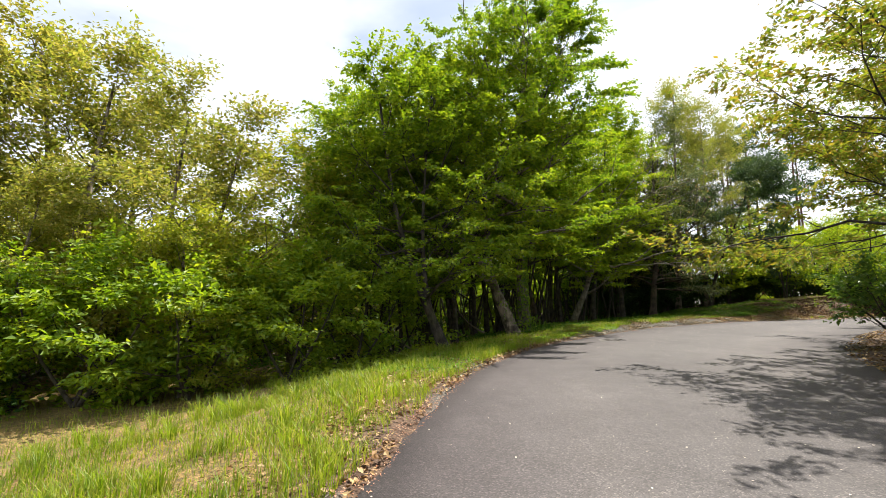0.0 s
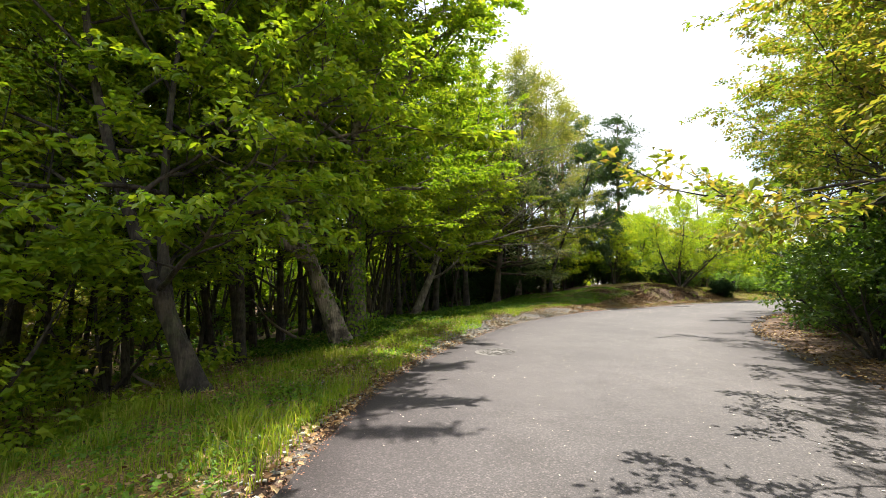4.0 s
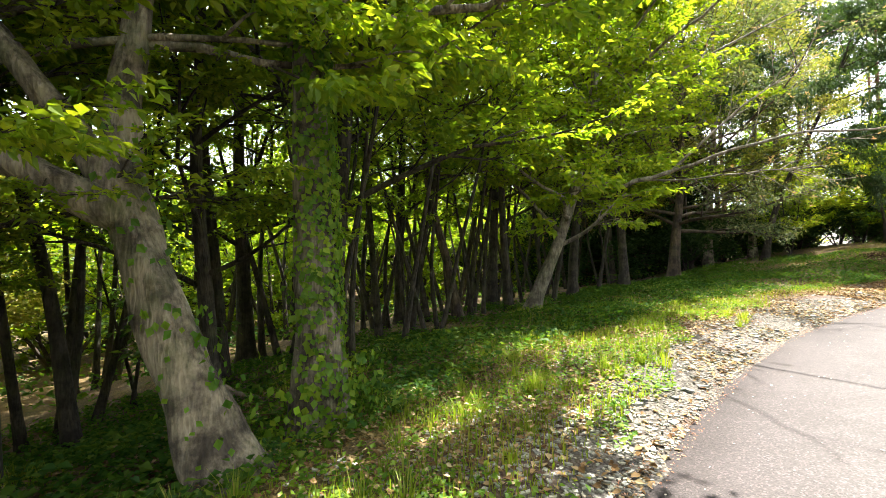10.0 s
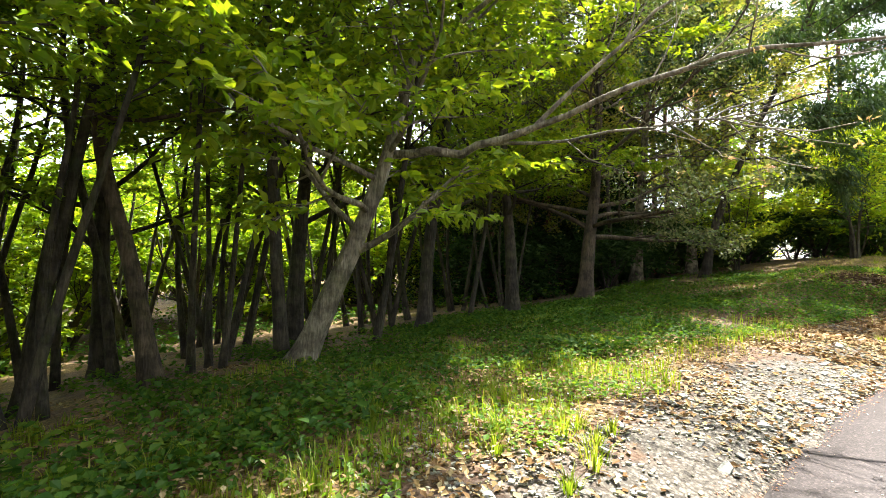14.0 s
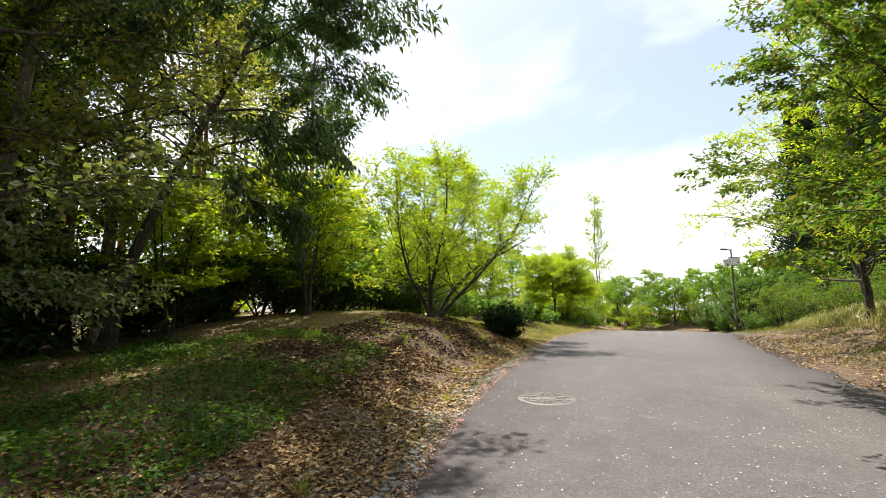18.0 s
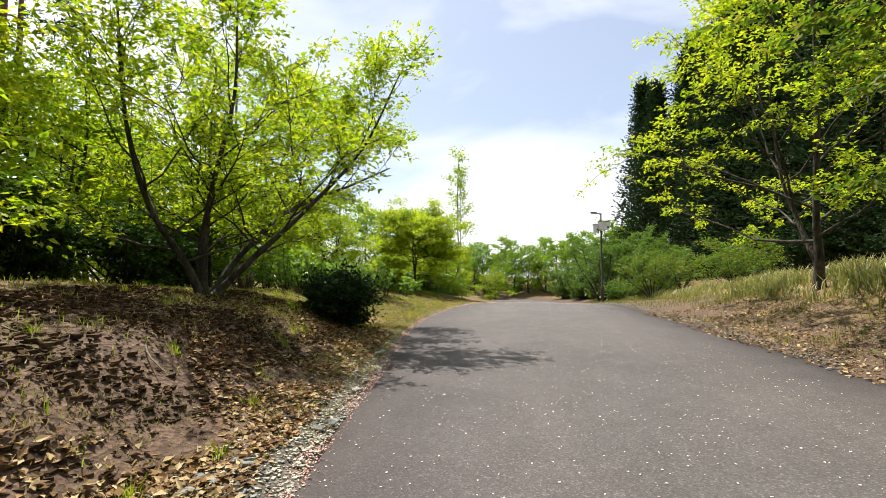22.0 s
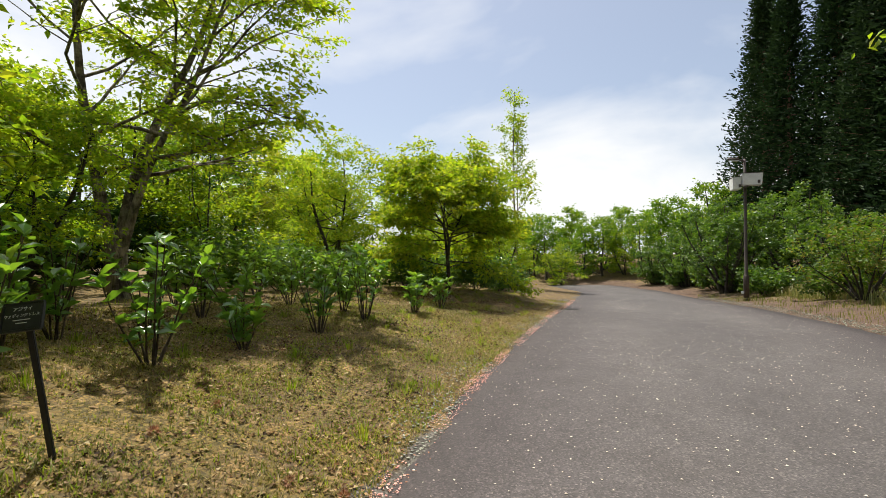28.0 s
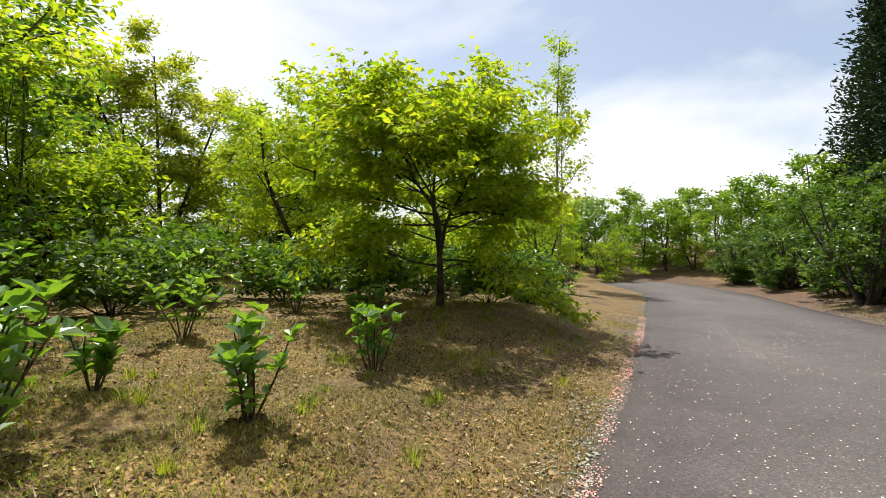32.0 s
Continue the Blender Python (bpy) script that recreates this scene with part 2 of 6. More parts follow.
def asphalt():
    m, n, l, out = shader("asphalt")
    p = n.new("ShaderNodeBsdfPrincipled")
    v = place(n, l)
    broad = ramp(n, l, noise_tex(n, l, 0.35, 5.0, 0.6, v), [(0.3, (0.056, 0.049, 0.049)), (0.7, (0.09, 0.081, 0.08))])
    grit = n.new("ShaderNodeTexVoronoi")
    grit.inputs["Scale"].default_value = 85.0
    l.new(v, grit.inputs["Vector"])
    speck = ramp(n, l, grit.outputs["Color"], [(0.0, (0.35, 0.35, 0.35)), (0.7, (1.0, 0.99, 0.97)), (1.0, (2.6, 2.5, 2.4))])
    col = blend(n, l, 0.75, broad, speck, "MULTIPLY")
    stain = ramp(n, l, noise_tex(n, l, 2.3, 6.0, 0.65, v), [(0.35, (0.78, 0.76, 0.74)), (0.6, (1.05, 1.05, 1.05))])
    col = blend(n, l, 0.6, col, stain, "MULTIPLY")
    across = n.new("ShaderNodeAttribute")
    across.attribute_name = "across"
    frayed = n.new("ShaderNodeMath")
    frayed.operation = "MULTIPLY_ADD"
    l.new(noise_tex(n, l, 1.1, 5.0, 0.6, v), frayed.inputs[0])
    frayed.inputs[1].default_value = 0.22
    l.new(across.outputs["Fac"], frayed.inputs[2])
    worn = ramp(n, l, frayed.outputs["Value"], [(0.3, (1.1, 1.09, 1.08)), (0.52, (1.2, 1.18, 1.16)), (0.74, (1.0, 0.96, 0.96)), (0.98, (0.7, 0.63, 0.64))])
    col = blend(n, l, 1.0, col, worn, "MULTIPLY")
    l.new(col, p.inputs["Base Color"])
    p.inputs["Roughness"].default_value = 0.82
    h = blend(n, l, 0.4, grit.outputs["Distance"], noise_tex(n, l, 45.0, 4.0, 0.7, v))
    l.new(bumped(n, l, h, 0.6, 0.006), p.inputs["Normal"])
    l.new(p.outputs["BSDF"], out.inputs["Surface"])
    return m


def earth():
    """Soil under litter, grass and moss; the mesh's own layers say how much grows where."""
    m, n, l, out = shader("earth")
    p = n.new("ShaderNodeBsdfPrincipled")
    v = place(n, l)
    soil = ramp(n, l, noise_tex(n, l, 3.0, 7.0, 0.65, v), [(0.3, (0.036, 0.02, 0.013)), (0.5, (0.08, 0.043, 0.027)), (0.72, (0.15, 0.088, 0.053))])
    crumbs = n.new("ShaderNodeTexVoronoi")
    crumbs.inputs["Scale"].default_value = 26.0
    l.new(v, crumbs.inputs["Vector"])
    litter = ramp(n, l, crumbs.outputs["Color"], [(0.1, (0.04, 0.023, 0.014)), (0.5, (0.1, 0.06, 0.036)), (0.9, (0.22, 0.15, 0.09))])
    soil = blend(n, l, 0.45, soil, litter)
    green = ramp(n, l, noise_tex(n, l, 5.0, 6.0, 0.7, v), [(0.3, (0.06, 0.055, 0.016)), (0.45, (0.14, 0.1, 0.026)), (0.6, (0.22, 0.145, 0.05)), (0.75, (0.28, 0.2, 0.1))])
    fleck = n.new("ShaderNodeTexVoronoi")
    fleck.inputs["Scale"].default_value = 55.0
    l.new(v, fleck.inputs["Vector"])
    green = blend(n, l, 0.85, green, ramp(n, l, fleck.outputs["Color"], [(0.1, (0.25, 0.25, 0.22)), (0.5, (0.85, 0.85, 0.8)), (0.9, (1.9, 1.75, 1.6))]), "MULTIPLY")
    grown = n.new("ShaderNodeAttribute")
    grown.attribute_name = "grown"
    patch = noise_tex(n, l, 1.4, 6.0, 0.7, v)
    edge = n.new("ShaderNodeMath")
    edge.operation = "ADD"
    l.new(grown.outputs["Fac"], edge.inputs[0])
    l.new(patch, edge.inputs[1])
    fac = ramp(n, l, edge.outputs["Value"], [(0.72, (0, 0, 0)), (1.0, (1, 1, 1))])
    stones = n.new("ShaderNodeTexVoronoi")
    stones.inputs["Scale"].default_value = 42.0
    l.new(v, stones.inputs["Vector"])
    grey = ramp(n, l, stones.outputs["Color"], [(0.1, (0.06, 0.052, 0.044)), (0.45, (0.13, 0.115, 0.096)), (0.85, (0.24, 0.22, 0.19))])
    grey = blend(n, l, 0.7, grey, ramp(n, l, stones.outputs["Distance"], [(0.15, (1.0, 1.0, 1.0)), (0.6, (0.3, 0.27, 0.24))]), "MULTIPLY")
    stony = n.new("ShaderNodeAttribute")
    stony.attribute_name = "stony"
    rim = n.new("ShaderNodeMath")
    rim.operation = "ADD"
    l.new(stony.outputs["Fac"], rim.inputs[0])
    l.new(noise_tex(n, l, 2.6, 6.0, 0.7, v), rim.inputs[1])
    bare = ramp(n, l, rim.outputs["Value"], [(0.82, (0, 0, 0)), (1.0, (1, 1, 1))])
    l.new(blend(n, l, bare, blend(n, l, fac, soil, green), grey), p.inputs["Base Color"])
    p.inputs["Roughness"].default_value = 0.95
    h = blend(n, l, 0.5, crumbs.outputs["Distance"], noise_tex(n, l, 14.0, 6.0, 0.7, v))
    l.new(bumped(n, l, h, 0.9, 0.035), p.inputs["Normal"])
    l.new(p.outputs["BSDF"], out.inputs["Surface"])
    return m


def bark(name, dark, light, moss=0.0):
    m, n, l, out = shader(name)
    p = n.new("ShaderNodeBsdfPrincipled")
    v = place(n, l, (1, 1, 0.22))
    ridges = n.new("ShaderNodeTexVoronoi")
    ridges.inputs["Scale"].default_value = 34.0
    l.new(v, ridges.inputs["Vector"])
    w = place(n, l)
    blotch = noise_tex(n, l, 3.2, 6.0, 0.65, w)
    col = ramp(n, l, blotch, [(0.42, dark), (0.58, light)])
    col = blend(n, l, 0.6, col, ramp(n, l, ridges.outputs["Distance"], [(0.0, (0.35, 0.33, 0.3)), (0.45, (1.1, 1.1, 1.1))]), "MULTIPLY")
    streak = noise_tex(n, l, 16.0, 5.0, 0.7, place(n, l, (1, 1, 0.1)))
    col = blend(n, l, 0.7, col, ramp(n, l, streak, [(0.36, (0.28, 0.26, 0.24)), (0.56, (1.15, 1.13, 1.1))]), "MULTIPLY")
    if moss:
        where = ramp(n, l, noise_tex(n, l, 1.9, 5.0, 0.7, w), [(0.5, (0, 0, 0)), (0.66, (moss, moss, moss))])
        col = blend(n, l, where, col, (0.09, 0.11, 0.035))
    l.new(col, p.inputs["Base Color"])
    p.inputs["Roughness"].default_value = 0.9
    l.new(bumped(n, l, blend(n, l, 0.5, ridges.outputs["Distance"], blend(n, l, 0.6, noise_tex(n, l, 40.0, 4.0, 0.7, v), streak)), 0.9, 0.035), p.inputs["Normal"])
    l.new(p.outputs["BSDF"], out.inputs["Surface"])
    return m


M = {
    "asphalt": asphalt(),
    "earth": earth(),
    "bark_dark": bark("bark_dark", (0.024, 0.019, 0.015), (0.07, 0.056, 0.043), 0.35),
    "bark_brown": bark("bark_brown", (0.045, 0.032, 0.024), (0.12, 0.088, 0.062), 0.2),
    "bark_grey": bark("bark_grey", (0.06, 0.046, 0.034), (0.27, 0.225, 0.165), 0.45),
    "bark_red": bark("bark_red", (0.12, 0.058, 0.035), (0.24, 0.13, 0.085)),
    "bark_pale": bark("bark_pale", (0.11, 0.092, 0.07), (0.27, 0.235, 0.18), 0.3),
    "fresh": leafy("fresh_leaves", [(0.09, 0.165, 0.01), (0.145, 0.22, 0.013), (0.22, 0.29, 0.018)], [(0.18, 0.32, 0.01), (0.3, 0.43, 0.012), (0.45, 0.52, 0.018)]),
    "forest": leafy("forest_leaves", [(0.05, 0.11, 0.01), (0.085, 0.16, 0.012), (0.13, 0.2, 0.016)], [(0.13, 0.28, 0.01), (0.21, 0.37, 0.015), (0.33, 0.45, 0.02)]),
    "lime": leafy("lime_leaves", [(0.11, 0.19, 0.01), (0.17, 0.25, 0.014), (0.27, 0.3, 0.02)], [(0.29, 0.48, 0.012), (0.43, 0.58, 0.018), (0.62, 0.64, 0.024)]),
    "yellow": leafy("yellow_green_leaves", [(0.11, 0.15, 0.02), (0.17, 0.2, 0.028), (0.23, 0.22, 0.038)], [(0.38, 0.48, 0.02), (0.5, 0.54, 0.03), (0.58, 0.53, 0.04)]),
    "bronze": leafy("bronze_leaves", [(0.075, 0.13, 0.015), (0.13, 0.15, 0.022), (0.2, 0.14, 0.035)], [(0.18, 0.3, 0.015), (0.3, 0.34, 0.025), (0.4, 0.29, 0.04)]),
    "mixed": leafy("green_and_bronze_leaves", [(0.05, 0.11, 0.01), (0.09, 0.17, 0.012), (0.11, 0.19, 0.014), (0.17, 0.15, 0.03)], [(0.06, 0.14, 0.008), (0.1, 0.2, 0.01), (0.15, 0.23, 0.014), (0.22, 0.17, 0.03)]),
    "olive": leafy("olive_leaves", [(0.1, 0.12, 0.022), (0.17, 0.17, 0.035), (0.25, 0.21, 0.055)], [(0.24, 0.31, 0.03), (0.36, 0.38, 0.045), (0.46, 0.4, 0.07)]),
    "holm": leafy("holm_leaves", [(0.06, 0.09, 0.035), (0.11, 0.135, 0.05), (0.18, 0.18, 0.08)], [(0.1, 0.17, 0.025), (0.19, 0.25, 0.04), (0.3, 0.32, 0.07)], 0.3, 0.05, 0.4),
    "gloss": leafy("glossy_oak_leaves", [(0.02, 0.05, 0.016), (0.04, 0.08, 0.024), (0.07, 0.11, 0.04)], [(0.05, 0.11, 0.015), (0.09, 0.17, 0.02), (0.15, 0.22, 0.03)], 0.25, 0.05, 0.4),
    "laurel": leafy("laurel_leaves", [(0.026, 0.06, 0.012), (0.045, 0.095, 0.016), (0.085, 0.14, 0.022)], [(0.07, 0.17, 0.01), (0.13, 0.26, 0.015), (0.24, 0.36, 0.02)], 0.4, 0.05, 0.4),
    "dark": leafy("dark_leaves", [(0.02, 0.045, 0.015), (0.035, 0.07, 0.02), (0.06, 0.1, 0.03)], [(0.03, 0.08, 0.015), (0.06, 0.13, 0.02), (0.1, 0.18, 0.03)], 0.25, 0.02, 0.45),
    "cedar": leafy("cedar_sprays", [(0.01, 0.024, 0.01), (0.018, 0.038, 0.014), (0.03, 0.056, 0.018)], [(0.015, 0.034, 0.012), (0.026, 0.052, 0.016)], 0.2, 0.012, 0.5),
    "hydrangea": leafy("hydrangea_leaves", [(0.05, 0.13, 0.025), (0.08, 0.18, 0.03), (0.14, 0.25, 0.04)], [(0.2, 0.4, 0.02), (0.32, 0.52, 0.03)], 0.4, 0.1, 0.38),
    "grass": leafy("grass_blades", [(0.075, 0.13, 0.01), (0.12, 0.18, 0.014), (0.24, 0.24, 0.05)], [(0.22, 0.36, 0.01), (0.34, 0.46, 0.02), (0.46, 0.44, 0.07)], 0.45, 0.02),
    "moss": leafy("moss_tufts", [(0.05, 0.055, 0.008), (0.13, 0.11, 0.012), (0.24, 0.17, 0.025)], [(0.1, 0.14, 0.01), (0.18, 0.18, 0.015)], 0.3, 0.0),
    "ivy": leafy("fresh_ivy_leaves", [(0.05, 0.115, 0.02), (0.085, 0.165, 0.025), (0.16, 0.23, 0.03)], [(0.14, 0.3, 0.01), (0.24, 0.42, 0.02), (0.38, 0.5, 0.03)], 0.45, 0.015),
    "turf": leafy("turf_blades", [(0.09, 0.09, 0.022), (0.22, 0.165, 0.055), (0.42, 0.31, 0.15)], [(0.16, 0.22, 0.03), (0.3, 0.28, 0.08), (0.4, 0.33, 0.15)], 0.35, 0.03),
    # the ivy greens about halved: shade under the trees is put into the colour
    "cover": leafy("shade_toned_cover_leaves", [(0.022, 0.06, 0.014), (0.042, 0.095, 0.018), (0.09, 0.14, 0.024)], [(0.06, 0.16, 0.01), (0.12, 0.25, 0.015), (0.22, 0.33, 0.02)], 0.4, 0.012),
    "litter": leafy("leaf_litter", [(0.08, 0.042, 0.022), (0.18, 0.105, 0.055), (0.3, 0.2, 0.115), (0.42, 0.33, 0.22)], [(0.1, 0.06, 0.03), (0.2, 0.13, 0.07)], 0.1, 0.01),
    "rot": leafy("rotting_leaves", [(0.03, 0.017, 0.011), (0.07, 0.038, 0.022), (0.15, 0.09, 0.052)], [(0.04, 0.02, 0.01), (0.08, 0.05, 0.03)], 0.1, 0.01),
    "clod": leafy("soil_clods", [(0.03, 0.017, 0.011), (0.06, 0.034, 0.022), (0.11, 0.066, 0.042)], [(0.03, 0.02, 0.01), (0.05, 0.03, 0.02)], 0.0, 0.01, 0.8),
    "needles": leafy("rusty_needles", [(0.24, 0.1, 0.06), (0.38, 0.19, 0.13), (0.5, 0.3, 0.24)], [(0.2, 0.1, 0.06), (0.3, 0.17, 0.1)], 0.1, 0.03),
    "petal": leafy("fallen_petals", [(0.55, 0.44, 0.44), (0.72, 0.62, 0.62), (0.8, 0.76, 0.72)], [(0.5, 0.35, 0.35), (0.6, 0.5, 0.5)], 0.2, 0.03),
    "pink": leafy("pink_petals", [(0.55, 0.26, 0.27), (0.66, 0.36, 0.37), (0.7, 0.48, 0.46)], [(0.5, 0.25, 0.25), (0.6, 0.35, 0.35)], 0.2, 0.03),
    "bud": leafy("red_buds", [(0.3, 0.14, 0.09), (0.38, 0.22, 0.12), (0.34, 0.3, 0.12)], [(0.4, 0.2, 0.1), (0.42, 0.35, 0.12)], 0.4, 0.05),
    "sasa": leafy("bank_grass_blades", [(0.07, 0.1, 0.016), (0.13, 0.14, 0.03), (0.22, 0.18, 0.06)], [(0.16, 0.24, 0.02), (0.26, 0.28, 0.05)], 0.4, 0.02),
    "straw": leafy("dry_sasa", [(0.1, 0.15, 0.03), (0.2, 0.21, 0.07), (0.34, 0.28, 0.13)], [(0.24, 0.28, 0.06), (0.36, 0.32, 0.12)], 0.35, 0.06),
    "shale": leafy("shale_chips", [(0.15, 0.155, 0.155), (0.24, 0.24, 0.23), (0.34, 0.325, 0.3)], [(0.1, 0.1, 0.1), (0.2, 0.2, 0.2)], 0.0, 0.06, 0.6),
    "slab": plain("shale_slab", [(0.3, (0.15, 0.165, 0.17)), (0.7, (0.33, 0.335, 0.32))], 9, 0.75, 0.0, 0.35, 0.01, 60, (1, 1, 1), 0.8),
    "iron": plain("weathered_iron", [(0.3, (0.1, 0.09, 0.08)), (0.65, (0.19, 0.175, 0.16))], 6, 0.62, 0.35, 0.3, 0.002),
    "pole": plain("brown_paint", [(0.3, (0.045, 0.03, 0.024)), (0.7, (0.075, 0.055, 0.045))], 5, 0.5, 0.1, 0.15, 0.002),
    "white": plain("white_enamel", [(0.25, (0.62, 0.62, 0.6)), (0.6, (0.78, 0.78, 0.76))], 3, 0.45, 0.0, 0.1, 0.002),
    "black": plain("black_plastic", [(0.3, (0.012, 0.012, 0.014)), (0.7, (0.03, 0.03, 0.034))], 9, 0.45, 0.0, 0.1, 0.002),
    "letter": plain("white_print", [(0.3, (0.6, 0.6, 0.6)), (0.7, (0.75, 0.75, 0.75))], 30, 0.6, 0.0, 0.0, 0.001),
    "glass": plain("lamp_glass", [(0.3, (0.45, 0.47, 0.47)), (0.7, (0.6, 0.62, 0.62))], 20, 0.2, 0.0, 0.05, 0.001),
    "wood": plain("dead_wood", [(0.3, (0.14, 0.1, 0.07)), (0.7, (0.3, 0.24, 0.18))], 7, 0.9, 0.0, 0.5, 0.01, 70, (1, 1, 0.2)),
}


# ---- mesh building ----
def mesh_of(name, verts, faces, mat, smooth=False):
    """One mesh from an array of places and an array of faces that all have the same number of corners."""
    verts, faces = np.asarray(verts, np.float32), np.asarray(faces, np.int32)
    me = bpy.data.meshes.new(name)
    me.vertices.add(len(verts))
    me.vertices.foreach_set("co", verts.ravel())
    k = faces.shape[1]
    me.loops.add(faces.size)
    me.loops.foreach_set("vertex_index", faces.ravel())
    me.polygons.add(len(faces))
    me.polygons.foreach_set("loop_start", np.arange(0, faces.size, k, dtype=np.int32))
    me.polygons.foreach_set("use_smooth", np.full(len(faces), smooth))
    me.update(calc_edges=True)
    me.materials.append(M[mat])
    return me


def part(name, me, parent, label=""):
    """A mesh, or a bmesh with its material set, as one part of a thing."""
    ob = new(name, me)
    ob.parent = parent
    return tagged(ob, label)


def empty(name, x, y, z, label, category, group="", turn=0.0):
    ob = new(name)
    ob.empty_display_size = 0.2
    ob.matrix_basis = pose(x, y, z, 0, 0, turn)
    return tagged(ob, label, category, group)


def finish(bm, name, mat, smooth=False):
    me = bpy.data.meshes.new(name)
    bm.to_mesh(me)
    bm.free()
    for f in me.polygons:
        f.use_smooth = smooth
    me.materials.append(M[mat])
    return me


def box(size, where=(0, 0, 0), bevel=0.0, turn=None):
    bm = bmesh.new()
    bmesh.ops.create_cube(bm, size=1.0)
    bmesh.ops.scale(bm, vec=size, verts=bm.verts)
    if bevel:
        bmesh.ops.bevel(bm, geom=bm.edges[:], offset=bevel, segments=2, affect="EDGES")
    if turn is not None:
        bmesh.ops.transform(bm, matrix=turn, verts=bm.verts)
    bmesh.ops.translate(bm, vec=where, verts=bm.verts)
    return bm


def turned(profile, sides=24, where=(0, 0, 0)):
    """A solid of revolution about z: rows of radius and height from the bottom up."""
    bm = bmesh.new()
    rings = []
    for r, z in profile:
        rings.append([bm.verts.new((where[0] + r * math.cos(a), where[1] + r * math.sin(a), where[2] + z))
                      for a in (2 * math.pi * i / sides for i in range(sides))])
    for a, b in zip(rings[:-1], rings[1:]):
        for i in range(sides):
            bm.faces.new((a[i], a[(i + 1) % sides], b[(i + 1) % sides], b[i]))
    bm.faces.new(rings[0][::-1])
    bm.faces.new(rings[-1])
    return bm


class Tubes:
    """Collects round limbs into one mesh of quads."""

    def __init__(self):
        self.v, self.f, self.n = [], [], 0

    def add(self, pts, radii, sides, rough=0.0, seed=0):
        pts, radii = np.asarray(pts, float), np.asarray(radii, float)
        t = np.gradient(pts, axis=0)
        t /= np.linalg.norm(t, axis=1)[:, None] + 1e-9
        ref = np.array([1.0, 0, 0]) if abs(t[0, 0]) < 0.8 else np.array([0, 1.0, 0])
        a = np.cross(t, ref)
        a /= np.linalg.norm(a, axis=1)[:, None] + 1e-9
        b = np.cross(t, a)
        ang = np.arange(sides) * 2 * np.pi / sides
        r = radii[:, None] * np.ones(sides)
        if rough:
            k = np.arange(len(pts))[:, None]
            r = r * (1 + rough * (np.sin(3 * ang + k * 0.5 + seed) * 0.6 + np.sin(5 * ang - k * 0.9 + seed * 2) * 0.4 + np.sin(2 * ang + k * 1.7 + seed) * 0.5))
        ring = pts[:, None] + r[..., None] * (np.cos(ang)[None, :, None] * a[:, None] + np.sin(ang)[None, :, None] * b[:, None])
        n, s = len(pts), sides
        self.v.append(ring.reshape(-1, 3))
        i, j = np.meshgrid(np.arange(n - 1), np.arange(s), indexing="ij")
        j2 = (j + 1) % s
        quad = np.stack([i * s + j, i * s + j2, (i + 1) * s + j2, (i + 1) * s + j], -1).reshape(-1, 4)
        self.f.append(quad + self.n)
        self.n += n * s

    def mesh(self, name, mat):
        return mesh_of(name, np.vstack(self.v), np.vstack(self.f), mat, True)


def unit(v):
    return v / (np.linalg.norm(v, axis=-1, keepdims=True) + 1e-9)


def leaf_mesh(name, p, along, normal, length, width, mat, fold=0.15, curl=0.0, fancy=False):
    """Many single leaves, at p, reaching along, facing normal: a folded diamond each, or a pointed oval."""
    n = len(p)
    along = unit(along)
    side = unit(np.cross(normal, along))
    up = np.cross(along, side)
    length, width = np.broadcast_to(length, n)[:, None], np.broadcast_to(width, n)[:, None]
    mid = p + along * length * 0.42
    if fancy:
        a, b, tip = p + along * length * 0.25, p + along * length * 0.62, p + along * length - up * length * curl * 1.6
        lift = up * width * fold
        v = np.stack([p, a + side * width * 0.42 + lift, b + side * width * 0.44 + lift, tip, b - side * width * 0.44 + lift, a - side * width * 0.42 + lift], 1)
        k = np.arange(n)[:, None] * 6
        f = np.concatenate([k + [0, 1, 2, 3], k + [0, 3, 4, 5]], 0)
        return mesh_of(name, v.reshape(-1, 3), f, mat)
    v = np.stack([p, mid + side * width * 0.5 + up * width * fold, p + along * length - up * length * curl, mid - side * width * 0.5 + up * width * fold], 1)
    base = np.arange(n)[:, None] * 4
    f = np.concatenate([base + [0, 1, 2], base + [0, 2, 3]], 0)
    return mesh_of(name, v.reshape(-1, 3), f, mat)


def spike_mesh(name, p, lean, height, width, mat):
    """Short turf: one narrow triangle a blade."""
    n = len(p)
    side = unit(np.stack([-lean[:, 1], lean[:, 0], np.zeros(n)], 1))
    h, w = np.broadcast_to(height, n)[:, None], np.broadcast_to(width, n)[:, None]
    tip = p + np.concatenate([lean * h, h], 1)
    v = np.stack([p - side * w / 2, p + side * w / 2, tip], 1)
    return mesh_of(name, v.reshape(-1, 3), np.arange(3 * n).reshape(-1, 3), mat)


def blade_mesh(name, p, lean, height, width, mat):
    """Grass blades: a narrow strip that bends over."""
    n = len(p)
    lean = np.asarray(lean, float)
    side = unit(np.stack([-lean[:, 1], lean[:, 0], np.zeros(n)], 1))
    h, w = np.broadcast_to(height, n)[:, None], np.broadcast_to(width, n)[:, None]
    flat = np.concatenate([lean, np.zeros((n, 1))], 1)
    up = np.array([0, 0, 1.0])
    m = p + up * h * 0.6 + flat * h * 0.3
    v = np.stack([p - side * w / 2, p + side * w / 2, m + side * w * 0.4, m - side * w * 0.4, p + up * h * 0.92 + flat * h], 1)
    b = np.arange(n)[:, None] * 5
    f = np.concatenate([b + [0, 1, 2], b + [0, 2, 3], b + [3, 2, 4]], 0)
    return mesh_of(name, v.reshape(-1, 3), f, mat)


